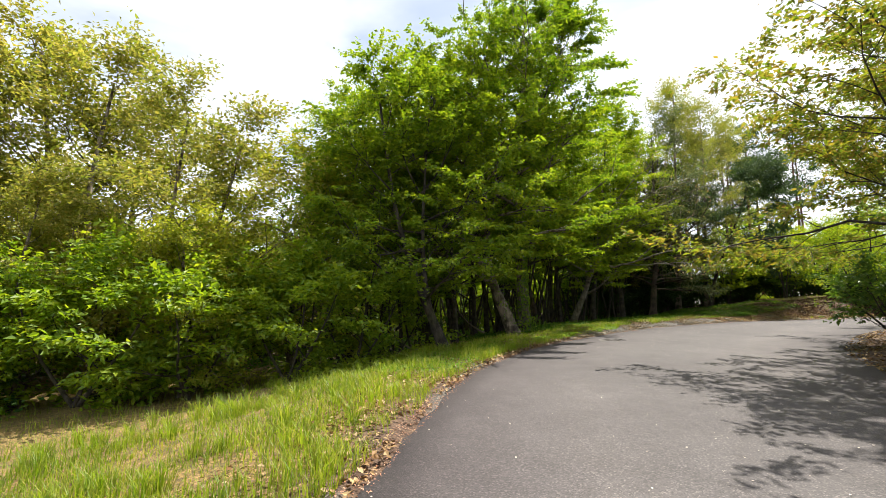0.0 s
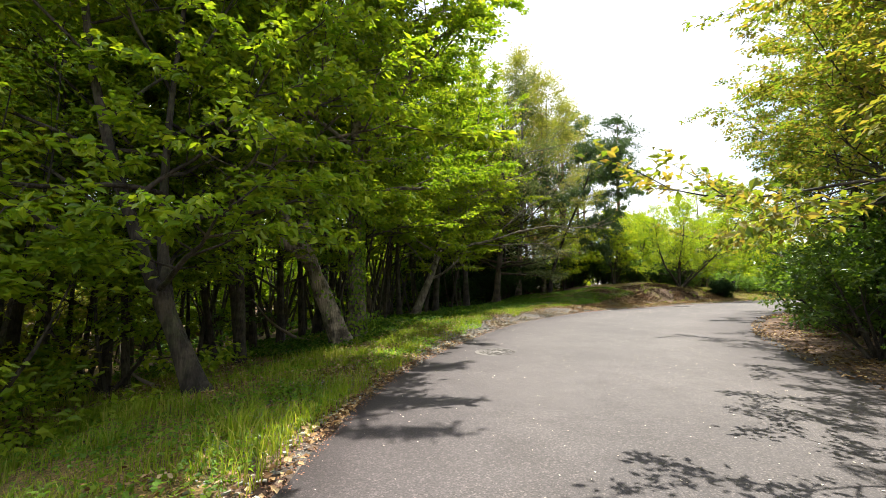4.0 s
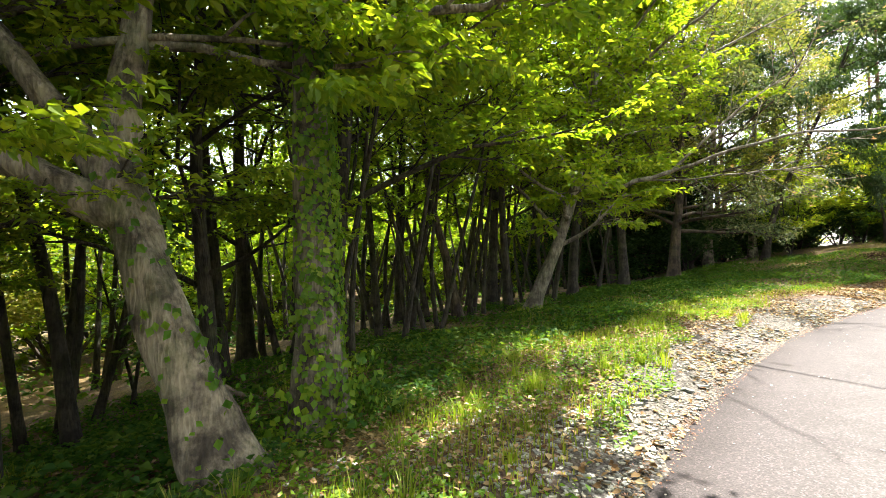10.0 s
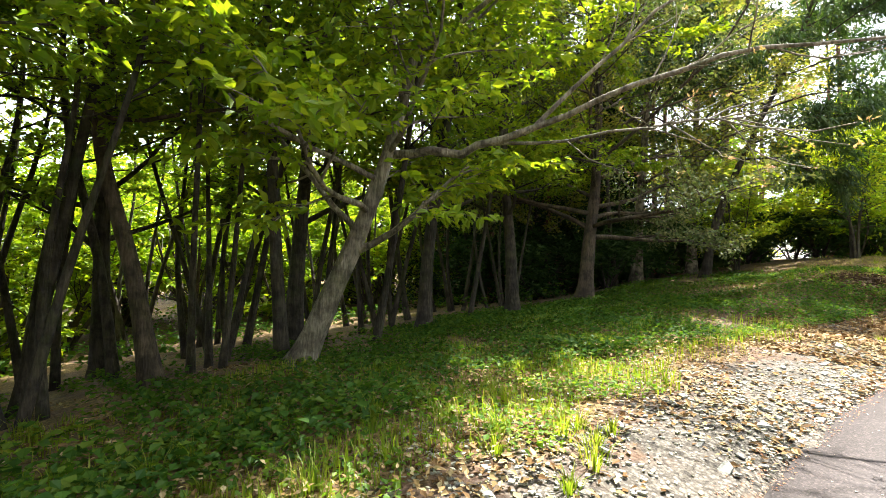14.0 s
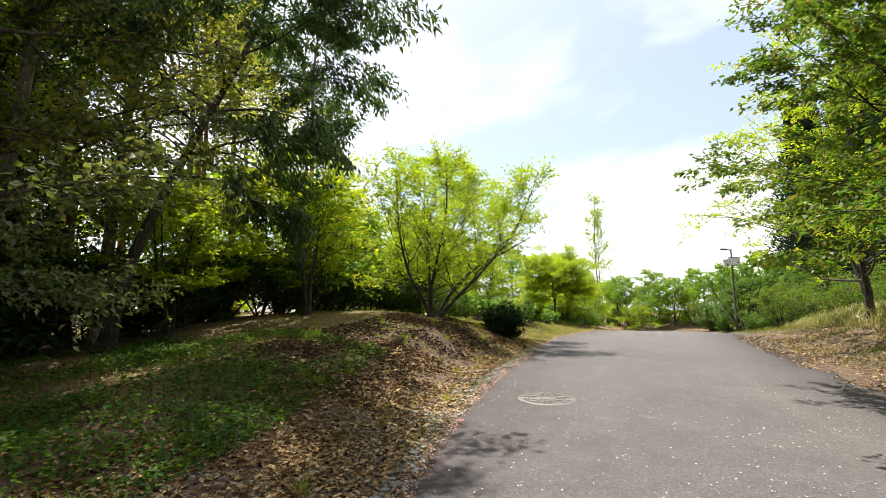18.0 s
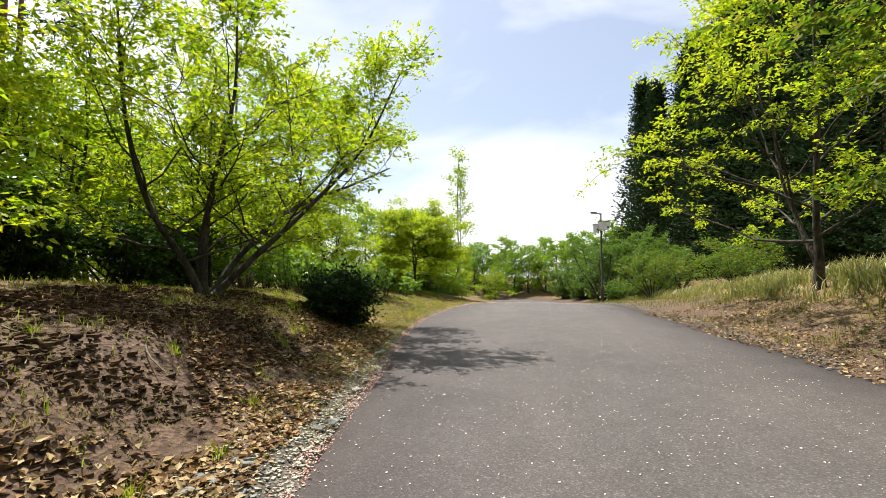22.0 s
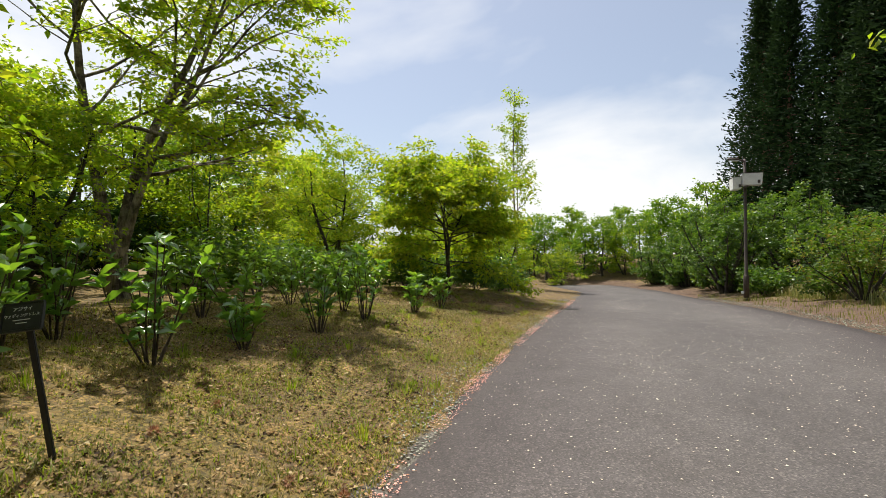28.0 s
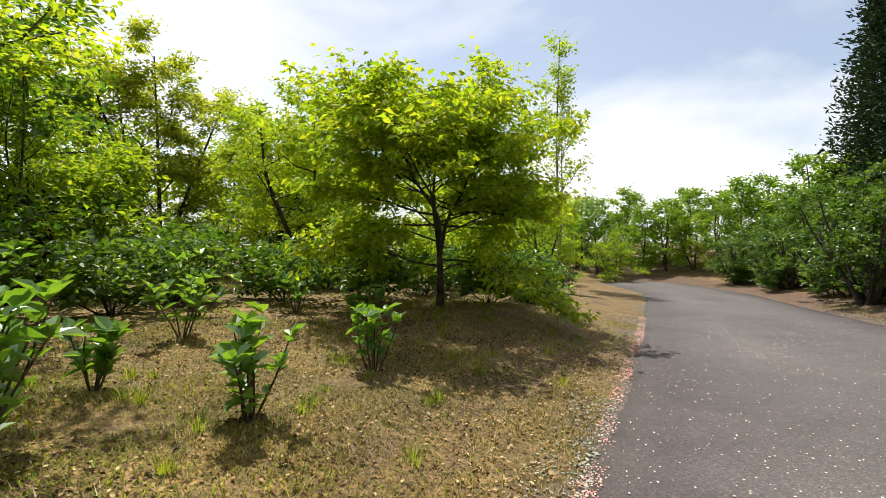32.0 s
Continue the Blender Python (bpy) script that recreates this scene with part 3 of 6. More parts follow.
# ---- trees ----
def wander(rng, p, d, length, n, rise=0.0, wobble=0.15):
    pts, d = [np.array(p, float)], np.array(d, float)
    for _ in range(n):
        d = d + rng.normal(0, wobble, 3) + np.array([0, 0, rise])
        d /= np.linalg.norm(d)
        pts.append(pts[-1] + d * length / n)
    return np.array(pts)


def along_line(pts, u):
    k = u * (len(pts) - 1)
    i = min(int(k), len(pts) - 2)
    d = pts[i + 1] - pts[i]
    return pts[i] + d * (k - i), d / (np.linalg.norm(d) + 1e-9)


def grow(seed, trunks, radius, first=0.35, limbs=12, reach=3.0, angle=60, rise=0.06, subs=5, twigs=4, twig=0.7,
         shape=0.6, bias=(0, 0, 0), trunk_sides=10, rough=0.05, wobble=0.14, fine=True, layer=0.4):
    """Limbs, branches and twigs on one or more trunks. Gives the tubes and the twigs as rows of place, way, length."""
    rng = np.random.default_rng(seed)
    tubes, tips = Tubes(), []
    for trunk in trunks:
        pts = spline(trunk, 5)
        top = len(pts) - 1
        u = np.linspace(0, 1, len(pts))
        fork = trunk[0][2] > 0.6
        rad = radius * (0.62 if fork else 1.0) * (1 - 0.82 * u ** 0.9) * (1 + (0.0 if fork else 0.55) * np.exp(-u * 22))
        tubes.add(pts, rad, trunk_sides, rough, seed)
        for i in range(limbs):
            w = (i + rng.uniform(0.1, 0.9)) / limbs
            uu = first + (1 - first) * w
            p, d = along_line(pts, min(uu, 0.995))
            az = i * 2.399 + rng.normal(0, 0.35)
            ang = radians(angle * (1.05 - 0.55 * w) + rng.normal(0, 7))
            way = np.array([math.sin(ang) * math.cos(az), math.sin(ang) * math.sin(az), math.cos(ang)]) + np.array(bias)
            size = reach * (shape + (1 - shape) * math.sin(math.pi * min(1.0, 0.15 + 0.95 * w))) * rng.uniform(0.75, 1.15) * (1 - 0.45 * w ** 3)
            limb = wander(rng, p, way / np.linalg.norm(way), size, 6, rise, wobble)
            r0 = radius * (1 - 0.8 * uu) * 0.42
            tubes.add(limb, np.linspace(r0, r0 * 0.25, 7), 6 if fine else 4)
            tips.append((limb[-2], limb[-1] - limb[-2], twig))
            for j in range(subs):
                v = 0.28 + 0.7 * (j + rng.uniform(0, 1)) / subs
                q, dd = along_line(limb, min(v, 0.99))
                turn = (1 if j % 2 else -1) * rng.uniform(0.5, 1.1)
                c, s = math.cos(turn), math.sin(turn)
                way2 = np.array([dd[0] * c - dd[1] * s, dd[0] * s + dd[1] * c, dd[2] * 0.7 + rng.normal(0, 0.2)])
                long2 = size * rng.uniform(0.3, 0.5) * (1.25 - 0.6 * v)
                br = wander(rng, q, way2 / np.linalg.norm(way2), long2, 4, rise, wobble)
                tubes.add(br, np.linspace(r0 * 0.4, r0 * 0.12, 5), 4 if fine else 3)
                for k in range(twigs):
                    x = 0.3 + 0.7 * (k + rng.uniform(0, 1)) / twigs
                    tp, td = along_line(br, min(x, 0.99))
                    tw = (td + rng.normal(0, 0.55, 3)) * np.array([1, 1, 1 - layer])
                    tw /= np.linalg.norm(tw)
                    ln = twig * rng.uniform(0.6, 1.3)
                    if fine:
                        tubes.add(np.array([tp, tp + tw * ln * 0.5, tp + tw * ln + np.array([0, 0, -0.04])]), [r0 * 0.1 + 0.004, r0 * 0.07 + 0.003, 0.002], 3)
                    tips.append((tp, tw, ln))
    return tubes, tips


def foliage(seed, name, tips, per, size, mat, flat=0.6, spread=0.22, droop=0.15, slim=0.55, fold=0.15, low=0.1, fancy=False):
    rng = np.random.default_rng(seed + 7)
    p = np.repeat(np.array([t[0] for t in tips]), per, 0)
    d = unit(np.repeat(np.array([t[1] for t in tips]), per, 0))
    ln = np.repeat(np.array([t[2] for t in tips]), per)[:, None]
    n = len(p)
    spread = spread * 0.6
    u = rng.uniform(low, 1.15, (n, 1))
    pos = p + d * u * ln + rng.normal(0, 1, (n, 3)) * np.array([spread, spread, spread * (1 - 0.8 * flat)])
    along = d * 0.5 + rng.normal(0, 0.6, (n, 3)) * np.array([1, 1, 0.4]) + np.array([0, 0, -droop])
    normal = np.array([0, 0, 1.0]) * flat * 1.6 + rng.normal(0, 0.55, (n, 3))
    s = size * 1.15 * rng.uniform(0.6, 1.25, n)
    return leaf_mesh(name, pos, along, normal, s, s * slim, mat, fold, 0.12, fancy)


def tree(name, x, y, label, seed, trunks, radius, bark_mat, leaf_mat, per, size, look_of=None, sink=0.12, category="tree", group="", turn=0.0, **grown):
    """A tree as a thing: its woody part and its crown. Trunk lines are given from its foot."""
    look_of = look_of or {}
    ob = empty(name, x, y, at(x, y) - sink, label, category, group, turn)
    tubes, tips = grow(seed, trunks, radius, **grown)
    part("trunk", tubes.mesh("trunk", bark_mat), ob)
    if per:
        part("crown", foliage(seed, "crown", tips, per, size, leaf_mat, **look_of), ob)
    return ob, tips


def another(ob, x, y, turn, scale, label="", sink=0.12):
    """The same kind of tree again, turned and sized."""
    c = copy_thing(ob, Matrix.LocRotScale((x, y, at(x, y) - sink), Euler((0, 0, radians(turn))), (scale, scale, scale)))
    return tagged(c, label)

# ---- ground and road ----
def growth(x, y):
    """How green the ground is, 0 to 1, place by place."""
    row, off = station(x, y)
    e = np.abs(off) - LINE[row, 3]
    s = LINE[row, 0]
    left = np.where(s < 8.5, np.clip(e * 0.9 - 0.05, 0, 0.6), np.where(s < 17, np.clip(e * 0.35 - 0.15, 0, 0.42), np.where(s < 30, np.clip(e * 0.17 - 0.22, 0, 0.42), np.clip(0.44 - np.clip(s - 32, 0, 8) * 0.01 + e * 0.02, 0.2, 0.48))))
    left = np.where((e > 6) & (s < 30) & (s > 8.5), 0.34, left)
    right = np.where(s < 22, np.clip(e * 0.2 - 0.3, 0, 0.3), np.clip(0.05 + e * 0.12, 0, 0.42))
    return np.where(off > 0, left, right)


def gravelly(x, y):
    """How much loose grey stone lies on the ground, 0 to 1."""
    row, off = station(x, y)
    e, s = off - LINE[row, 3], LINE[row, 0]
    wide = np.interp(s, [8.0, 10.0, 12.5, 17.0, 24.0, 30.0, 34.0], [0.2, 0.6, 1.6, 1.5, 0.7, 0.4, 0.25])
    return np.where(e > -0.2, np.clip(0.6 - 0.5 * (e / wide) ** 2, 0, 1), np.where(off < 0, np.clip(0.35 - 0.5 * (-off - LINE[row, 3]), 0, 0.35), 0.0))


def build_ground():
    far = [3.0, 6.0, 11.0, 20.0, 40.0, 90.0, 220.0, 600.0, 1800.0]
    xs = np.r_[[-16 - v for v in far[::-1]], np.arange(-16, 70.01, 0.43), [70 + v for v in far]]
    ys = np.r_[[-18 - v for v in far[::-1]], np.arange(-18, 62.01, 0.43), [62 + v for v in far]]
    gx, gy = np.meshgrid(xs, ys, indexing="ij")
    x, y = gx.ravel(), gy.ravel()
    z = ground(x, y)
    row, off = station(x, y)
    z = np.where(np.abs(off) < LINE[row, 3] - 0.1, z - 0.12, z)
    out = np.hypot(x - 25, y - 20)
    z = z - np.clip((out - 80) / 400, 0, 1) * 6
    nx, ny = len(xs), len(ys)
    i, j = np.meshgrid(np.arange(nx - 1), np.arange(ny - 1), indexing="ij")
    a = (i * ny + j).ravel()
    me = mesh_of("ground", np.stack([x, y, z], 1), np.stack([a, a + ny, a + ny + 1, a + 1], 1), "earth", True)
    layer = me.attributes.new("grown", "FLOAT", "POINT")
    layer.data.foreach_set("value", growth(x, y).astype(np.float32))
    layer = me.attributes.new("stony", "FLOAT", "POINT")
    layer.data.foreach_set("value", gravelly(x, y).astype(np.float32))
    tagged(new("ground", me), "earth bank and verge with moss, litter and grass", "ground", kind="structure")


def build_road():
    cols = np.linspace(-1, 1, 15)
    rng = np.random.default_rng(3)
    n = len(LINE)
    wear_l, wear_r = [np.convolve(rng.normal(0, 0.09, n + 8), np.ones(5) / 5, "same")[4:n + 4] for _ in range(2)]
    norm = np.stack([-TANG[:, 1], TANG[:, 0]], 1)
    v = []
    for c in cols:
        w = LINE[:, 3] + np.where(c > 0, wear_l, wear_r)
        xy = LINE[:, :2] + norm * (w * c)[:, None]
        z = LINE[:, 2] + 0.035 * (1 - c * c)
        v.append(np.column_stack([xy, z]))
    k = len(cols)
    top = np.stack(v, 1)
    edge = [top[:, :1] - [0, 0, 0.12], top, top[:, -1:] - [0, 0, 0.12]]
    full = np.concatenate(edge, 1)
    m = k + 2
    i, j = np.meshgrid(np.arange(n - 1), np.arange(m - 1), indexing="ij")
    a = (i * m + j).ravel()
    wear = np.tile(np.abs(np.r_[-1, cols, 1]), n)
    me = mesh_of("road", full.reshape(-1, 3), np.stack([a, a + m, a + m + 1, a + 1], 1)[:, ::-1], "asphalt", True)
    layer = me.attributes.new("across", "FLOAT", "POINT")
    layer.data.foreach_set("value", wear.astype(np.float32))
    tagged(new("road", me), "worn grey asphalt lane climbing gently through trees", "road", kind="structure")


build_ground()
build_road()


def strip(rng, n, x0, x1, e0, e1, side=1, power=1.0):
    """Random places beside the road, between two stations (by the road's x) and two distances from its edge."""
    rows = np.flatnonzero((LINE[:, 0] >= x0) & (LINE[:, 0] <= x1) & (ALONG > 0))
    r = rng.uniform(ALONG[rows[0]], ALONG[rows[-1]], n)
    i = np.clip(np.searchsorted(ALONG, r), 1, len(LINE) - 1)
    f = ((r - ALONG[i - 1]) / (ALONG[i] - ALONG[i - 1]))[:, None]
    c = LINE[i - 1] * (1 - f) + LINE[i] * f
    norm = np.stack([-TANG[i, 1], TANG[i, 0]], 1)
    e = e0 + (e1 - e0) * rng.uniform(0, 1, n) ** power
    xy = c[:, :2] + norm * (side * (c[:, 3] + e))[:, None]
    return xy[:, 0], xy[:, 1]


def patchy(rng, x, y, keep=0.5, scale=1.0):
    """Thins places out into drifts."""
    w = np.sin(x * 1.7 * scale + 2 * np.sin(y * 0.9 * scale)) * np.sin(y * 1.5 * scale + 1.6 * np.sin(x * 0.8 * scale + 2))
    return rng.uniform(0, 1, len(x)) < keep + 0.6 * w


def stuff(name, me, label, category):
    return tagged(new(name, me), label, category, kind="stuff")


def on_ground(x, y, lift=0.0):
    return np.column_stack([x, y, ground(x, y) + lift])


# ---- manhole covers ----
def manhole(x, y, turn):
    row, off = station(x, y)
    z = LINE[row[0], 2] + 0.035 * (1 - (off[0] / LINE[row[0], 3]) ** 2) + 0.002
    ob = empty("manhole_cover", x, y, z - 0.05, "round weathered iron manhole cover with raised star pattern", "manhole cover", "manhole covers in the road", turn)
    slope = math.atan2(0.035, 1.0)
    ob.matrix_basis = Matrix.Translation((x, y, z - 0.056)) @ Matrix.Rotation(slope, 4, Vector((TANG[row[0], 1], -TANG[row[0], 0], 0))) @ Matrix.Rotation(radians(turn), 4, "Z")
    part("rim", finish(turned([(0.44, 0), (0.44, 0.056), (0.432, 0.06), (0.408, 0.06), (0.405, 0.052), (0.0, 0.05)], 48), "rim", "iron", False), ob)
    part("plate", finish(turned([(0.398, 0.0), (0.398, 0.055), (0.392, 0.058), (0.0, 0.058)], 48), "plate", "iron"), ob)
    long_bar = finish(box((0.11, 0.016, 0.008), (0, 0, 0), 0.003), "bar", "iron")
    short_bar = finish(box((0.075, 0.014, 0.008), (0, 0, 0), 0.003), "bar", "iron")
    for i in range(12):
        a = i * 30
        for r, da, tw, me in ((0.335, 0, 90, long_bar), (0.335, 15, 0, short_bar), (0.27, 8, 55, short_bar), (0.27, 22, 125, short_bar), (0.2, 0, 0, short_bar), (0.2, 15, 90, short_bar), (0.12, 0, 90, short_bar if i % 2 else long_bar)):
            if r < 0.15 and i % 2:
                continue
            bar = new("bar", me)
            bar.parent = ob
            t = radians(a + da)
            bar.matrix_basis = pose(r * math.cos(t), r * math.sin(t), 0.061, 0, 0, a + da + tw)
    part("boss", finish(turned([(0.06, 0.05), (0.06, 0.064), (0.05, 0.067), (0.0, 0.067)], 24), "boss", "iron"), ob)


manhole(8.15, 15.85, 10)
manhole(22.42, 26.5, 55)


# ---- trees beside the road on the outer side of the bend ----
def line3(*pts):
    return [tuple(p) for p in pts]


FLAT = dict(flat=0.72, spread=0.13, droop=0.2, fancy=True)
tree("leaning_tree", 5.4, 18.3, "old leaning tree with scarred bark and bright green crown", 11,
     [line3((0, 0, 0), (-0.34, 0.0, 0.9), (-0.76, 0.05, 1.95), (-0.98, 0.2, 2.8), (-1.02, 0.5, 4.2), (-1.2, 0.7, 7.0), (-1.3, 0.8, 10.5)), line3((-0.72, 0.05, 1.9), (-1.1, 0.0, 2.6), (-1.6, -0.1, 3.3), (-2.4, -0.1, 4.4), (-3.4, 0.2, 6.6)), line3((-0.8, 0.05, 2.05), (-1.25, -0.2, 2.35), (-1.9, -0.4, 2.75), (-3.0, -0.5, 3.2), (-4.2, -0.4, 4.1))], 0.24, "bark_grey", "fresh", 64, 0.115, FLAT,
     first=0.6, limbs=20, reach=5.0, angle=78, subs=6, twigs=4, twig=0.8, rise=0.05, trunk_sides=20, rough=0.13, layer=0.75, bias=(-0.22, -0.06, 0))
tree("ivy_tree", 5.75, 19.3, "upright tree with ivy climbing its trunk", 12,
     [line3((0, 0, 0), (0.0, 0.0, 1.2), (-0.08, 0.05, 2.6), (-0.12, 0.1, 4.6), (-0.1, 0.3, 7.2), (0.1, 0.4, 10.0), (0.2, 0.4, 12.2))], 0.25, "bark_grey", "fresh", 76, 0.105, FLAT,
     first=0.44, limbs=26, reach=5.4, angle=75, subs=6, twigs=4, twig=0.8, rise=0.05, trunk_sides=16, rough=0.1, layer=0.75, bias=(0.3, -0.12, 0))
tree("twin_tree", 3.25, 14.4, "leaning grey tree with a forked trunk and low boughs", 13,
     [line3((0, 0, 0), (-0.42, 0.1, 1.0), (-0.95, 0.2, 2.2), (-1.6, 0.2, 4.4), (-2.2, 0.3, 8.0)), line3((-0.5, 0.12, 1.2), (-0.7, 0.4, 2.4), (-0.8, 0.8, 4.6), (-0.6, 1.2, 9.0))], 0.16, "bark_dark", "fresh", 46, 0.11, FLAT,
     first=0.33, limbs=16, reach=3.1, angle=80, subs=6, twigs=3, twig=0.8, rise=0.05, trunk_sides=12, rough=0.08, layer=0.75, bias=(-0.25, 0.3, 0))
tall_maple, _ = tree("maple_tree", 4.9, 22.6, "tall maple with layered bright green foliage", 14,
     [line3((0, 0, 0), (0.1, 0, 2), (0.3, 0.1, 5), (0.2, 0.2, 8.5), (0.4, 0.2, 12.5))], 0.2, "bark_dark", "fresh", 46, 0.125, dict(FLAT, fancy=False),
     first=0.28, limbs=18, reach=4.2, angle=74, subs=5, twigs=4, twig=0.8, rise=0.05, layer=0.75)
for x, y, a, k in ((-0.5, 17.4, 60, 0.78), (2.6, 24.5, 250, 0.95), (3.3, 17.6, 130, 0.6), (3.9, 20.8, 220, 0.66), (0.6, 18.6, 90, 0.6), (5.4, 27.6, 280, 0.8), (8.0, 29.2, 30, 0.95), (12.8, 31.4, 140, 0.9)):
    another(tall_maple, x, y, a, k)
tree("maple_tree", 7.05, 26.2, "leaning maple spreading its crown towards the road", 20,
     [line3((0, 0, 0), (-0.3, 0, 1.6), (-0.75, -0.1, 3.6), (-0.7, -0.2, 6.4), (-0.2, -0.5, 10.5))], 0.14, "bark_brown", "fresh", 46, 0.12, dict(FLAT, fancy=False),
     first=0.5, limbs=20, reach=5.2, angle=76, subs=6, twigs=4, twig=0.8, rise=0.03, layer=0.7, bias=(0.55, -0.45, 0))
tree("maple_tree", 10.6, 29.8, "tall maple with layered bright green foliage above the slope", 18,
     [line3((0, 0, 0), (0.1, 0, 2), (0.5, -0.1, 5), (0.8, -0.4, 8.5), (1.0, -0.6, 12.0))], 0.17, "bark_dark", "fresh", 70, 0.12, dict(FLAT, fancy=False),
     first=0.3, limbs=22, reach=4.4, angle=74, subs=5, twigs=4, twig=0.8, rise=0.05, fine=False, layer=0.7)
bronze, _ = tree("bronze_tree", 17.6, 35.2, "tall tree in thin bronze and olive young leaf", 19,
     [line3((0, 0, 0), (0.1, 0, 2.4), (0.3, -0.1, 6), (0.2, -0.3, 10.5), (0.4, -0.2, 15.5))], 0.19, "bark_grey", "olive", 36, 0.12, dict(flat=0.4, spread=0.25),
     first=0.24, limbs=26, reach=4.4, angle=66, subs=5, twigs=4, twig=0.8, rise=0.06, fine=False)
B, _ = tree("magnolia_tree", 8.8, 26.7, "leaning grey tree with long bare limbs and red buds", 15,
     [line3((0, 0, 0), (0.4, 0.05, 1.0), (0.9, 0.15, 2.2), (1.35, 0.25, 3.6), (1.8, 0.3, 5.8), (2.0, 0.3, 9.0))], 0.2, "bark_pale", "fresh", 26, 0.14, FLAT,
     first=0.3, limbs=15, reach=3.6, angle=76, subs=5, twigs=4, twig=0.8, rise=0.03, trunk_sides=14, rough=0.06, layer=0.7, bias=(0.12, -0.35, 0))
tree("evergreen_oak", 15.0, 32.6, "straight dark trunk carrying drooping evergreen boughs", 16,
     [line3((0, 0, 0), (0.1, 0, 1.6), (0.3, 0.0, 3.6), (0.4, 0, 6.6), (0.5, 0.1, 12.5))], 0.23, "bark_brown", "holm", 44, 0.1, dict(flat=0.4, spread=0.22, droop=0.4),
     first=0.28, limbs=30, reach=5.4, angle=84, subs=6, twigs=4, twig=0.7, rise=0.02, trunk_sides=14, rough=0.07)
oak, _ = tree("glossy_oak", 19.2, 34.0, "dark glossy evergreen oak with hanging branch tips", 17,
     [line3((0, 0, 0), (0.3, -0.2, 2.0), (0.9, -0.8, 4.2), (1.6, -1.6, 6.6), (2.0, -2.2, 8.8))], 0.14, "bark_dark", "gloss", 64, 0.15, dict(flat=0.3, spread=0.18, droop=0.8, slim=0.34),
     first=0.42, limbs=20, reach=3.6, angle=78, subs=6, twigs=4, twig=0.6, rise=-0.03, bias=(0.4, -0.4, 0))

for x, y, a, k in ((23.6, 39.5, 200, 0.9), (14.2, 36.5, 300, 0.85), (19.6, 35.4, 50, 0.9)):
    another(bronze, x, y, a, k)
for x, y, a, k in ((15.6, 38.4, 150, 1.05),):
    another(oak, x, y, a, k)


# long bare limbs of the magnolia, with opening buds
def bare_limbs():
    rng = np.random.default_rng(5)
    tubes, tips = Tubes(), []
    def limb(p, q, lift, r0, r1, n=9):
        p, q = np.array(p, float), np.array(q, float)
        u = np.linspace(0, 1, n)[:, None]
        pts = p * (1 - u) + q * u + np.array([0, 0, lift]) * np.sin(np.pi * u) + rng.normal(0, 0.05, (n, 3)) * np.sin(np.pi * u)
        tubes.add(pts, np.linspace(r0, r1, n), 7)
        return pts
    main = limb((1.25, 0.25, 3.3), (3.3, -0.6, 3.5), -0.12, 0.075, 0.05, 7)
    far1 = limb(main[-1], (7.1, -2.9, 3.9), 0.3, 0.045, 0.01, 11)
    far2 = limb(main[4], (5.6, -2.2, 3.3), -0.05, 0.028, 0.007)
    far3 = limb(main[-1], (6.4, -1.2, 6.0), 0.2, 0.035, 0.008)
    far4 = limb((1.6, 0.3, 4.8), (6.6, -1.6, 7.2), 0.2, 0.045, 0.009)
    far5 = limb((1.7, 0.3, 5.4), (5.4, 1.0, 7.6), 0.2, 0.035, 0.008)
    far6 = limb((1.7, 0.3, 5.0), (4.6, -5.0, 6.6), 0.5, 0.05, 0.009, 11)
    far7 = limb((1.75, 0.3, 5.6), (3.2, -4.4, 7.6), 0.4, 0.045, 0.009, 11)
    for line in (far1, far2, far3, far4, far5, far6, far7):
        for k in range(11):
            p, d = along_line(line, rng.uniform(0.25, 1.0))
            w = d + rng.normal(0, 0.5, 3) + np.array([0, 0, 0.15])
            w /= np.linalg.norm(w)
            tw = wander(rng, p, w, rng.uniform(0.5, 1.5), 4, 0.03, 0.16)
            tubes.add(tw, np.linspace(0.012, 0.004, 5), 4)
            tips.append((tw[-1], tw[-1] - tw[-2], 0.1))
            if rng.uniform() < 0.6:
                q, e = along_line(tw, 0.6)
                w2 = e + rng.normal(0, 0.5, 3)
                tw2 = wander(rng, q, w2 / np.linalg.norm(w2), rng.uniform(0.25, 0.6), 3, 0.05, 0.15)
                tubes.add(tw2, np.linspace(0.008, 0.003, 4), 3)
                tips.append((tw2[-1], tw2[-1] - tw2[-2], 0.1))
    part("limb", tubes.mesh("limb", "bark_pale"), B, "long bare grey limb")
    tagged(part("buds", foliage(55, "buds", tips, 7, 0.05, "bud", flat=0.1, spread=0.02, droop=-0.3, slim=0.35), B, "opening red buds"), kind="stuff")


bare_limbs()

# ---- forest on the outer slope ----
slim_kinds = []
for k, (lean, tall, rad) in enumerate(((-1.5, 11.5, 0.1), (-0.5, 12.5, 0.12), (1.1, 10.5, 0.08))):
    ob, _ = tree("forest_tree", (2.4, 4.4, 7.2)[k], (20.4, 24.2, 28.8)[k], "slender dark forest tree with high green crown", 30 + k,
                 [line3((0, 0, 0), (lean * 0.3, 0.1, tall * 0.2), (lean * 0.75, 0.0, tall * 0.45), (lean, 0.3, tall * 0.7), (lean * 1.1, 0.2, tall))], rad, "bark_dark", "fresh", 22, 0.13,
                 dict(flat=0.6, spread=0.3, droop=0.15), first=0.4, limbs=12, reach=3.1, angle=70, subs=4, twigs=3, twig=0.8, rise=0.05, trunk_sides=8, group="forest trees", sink=0.25, fine=False)
    slim_kinds.append(ob)
rng = np.random.default_rng(21)
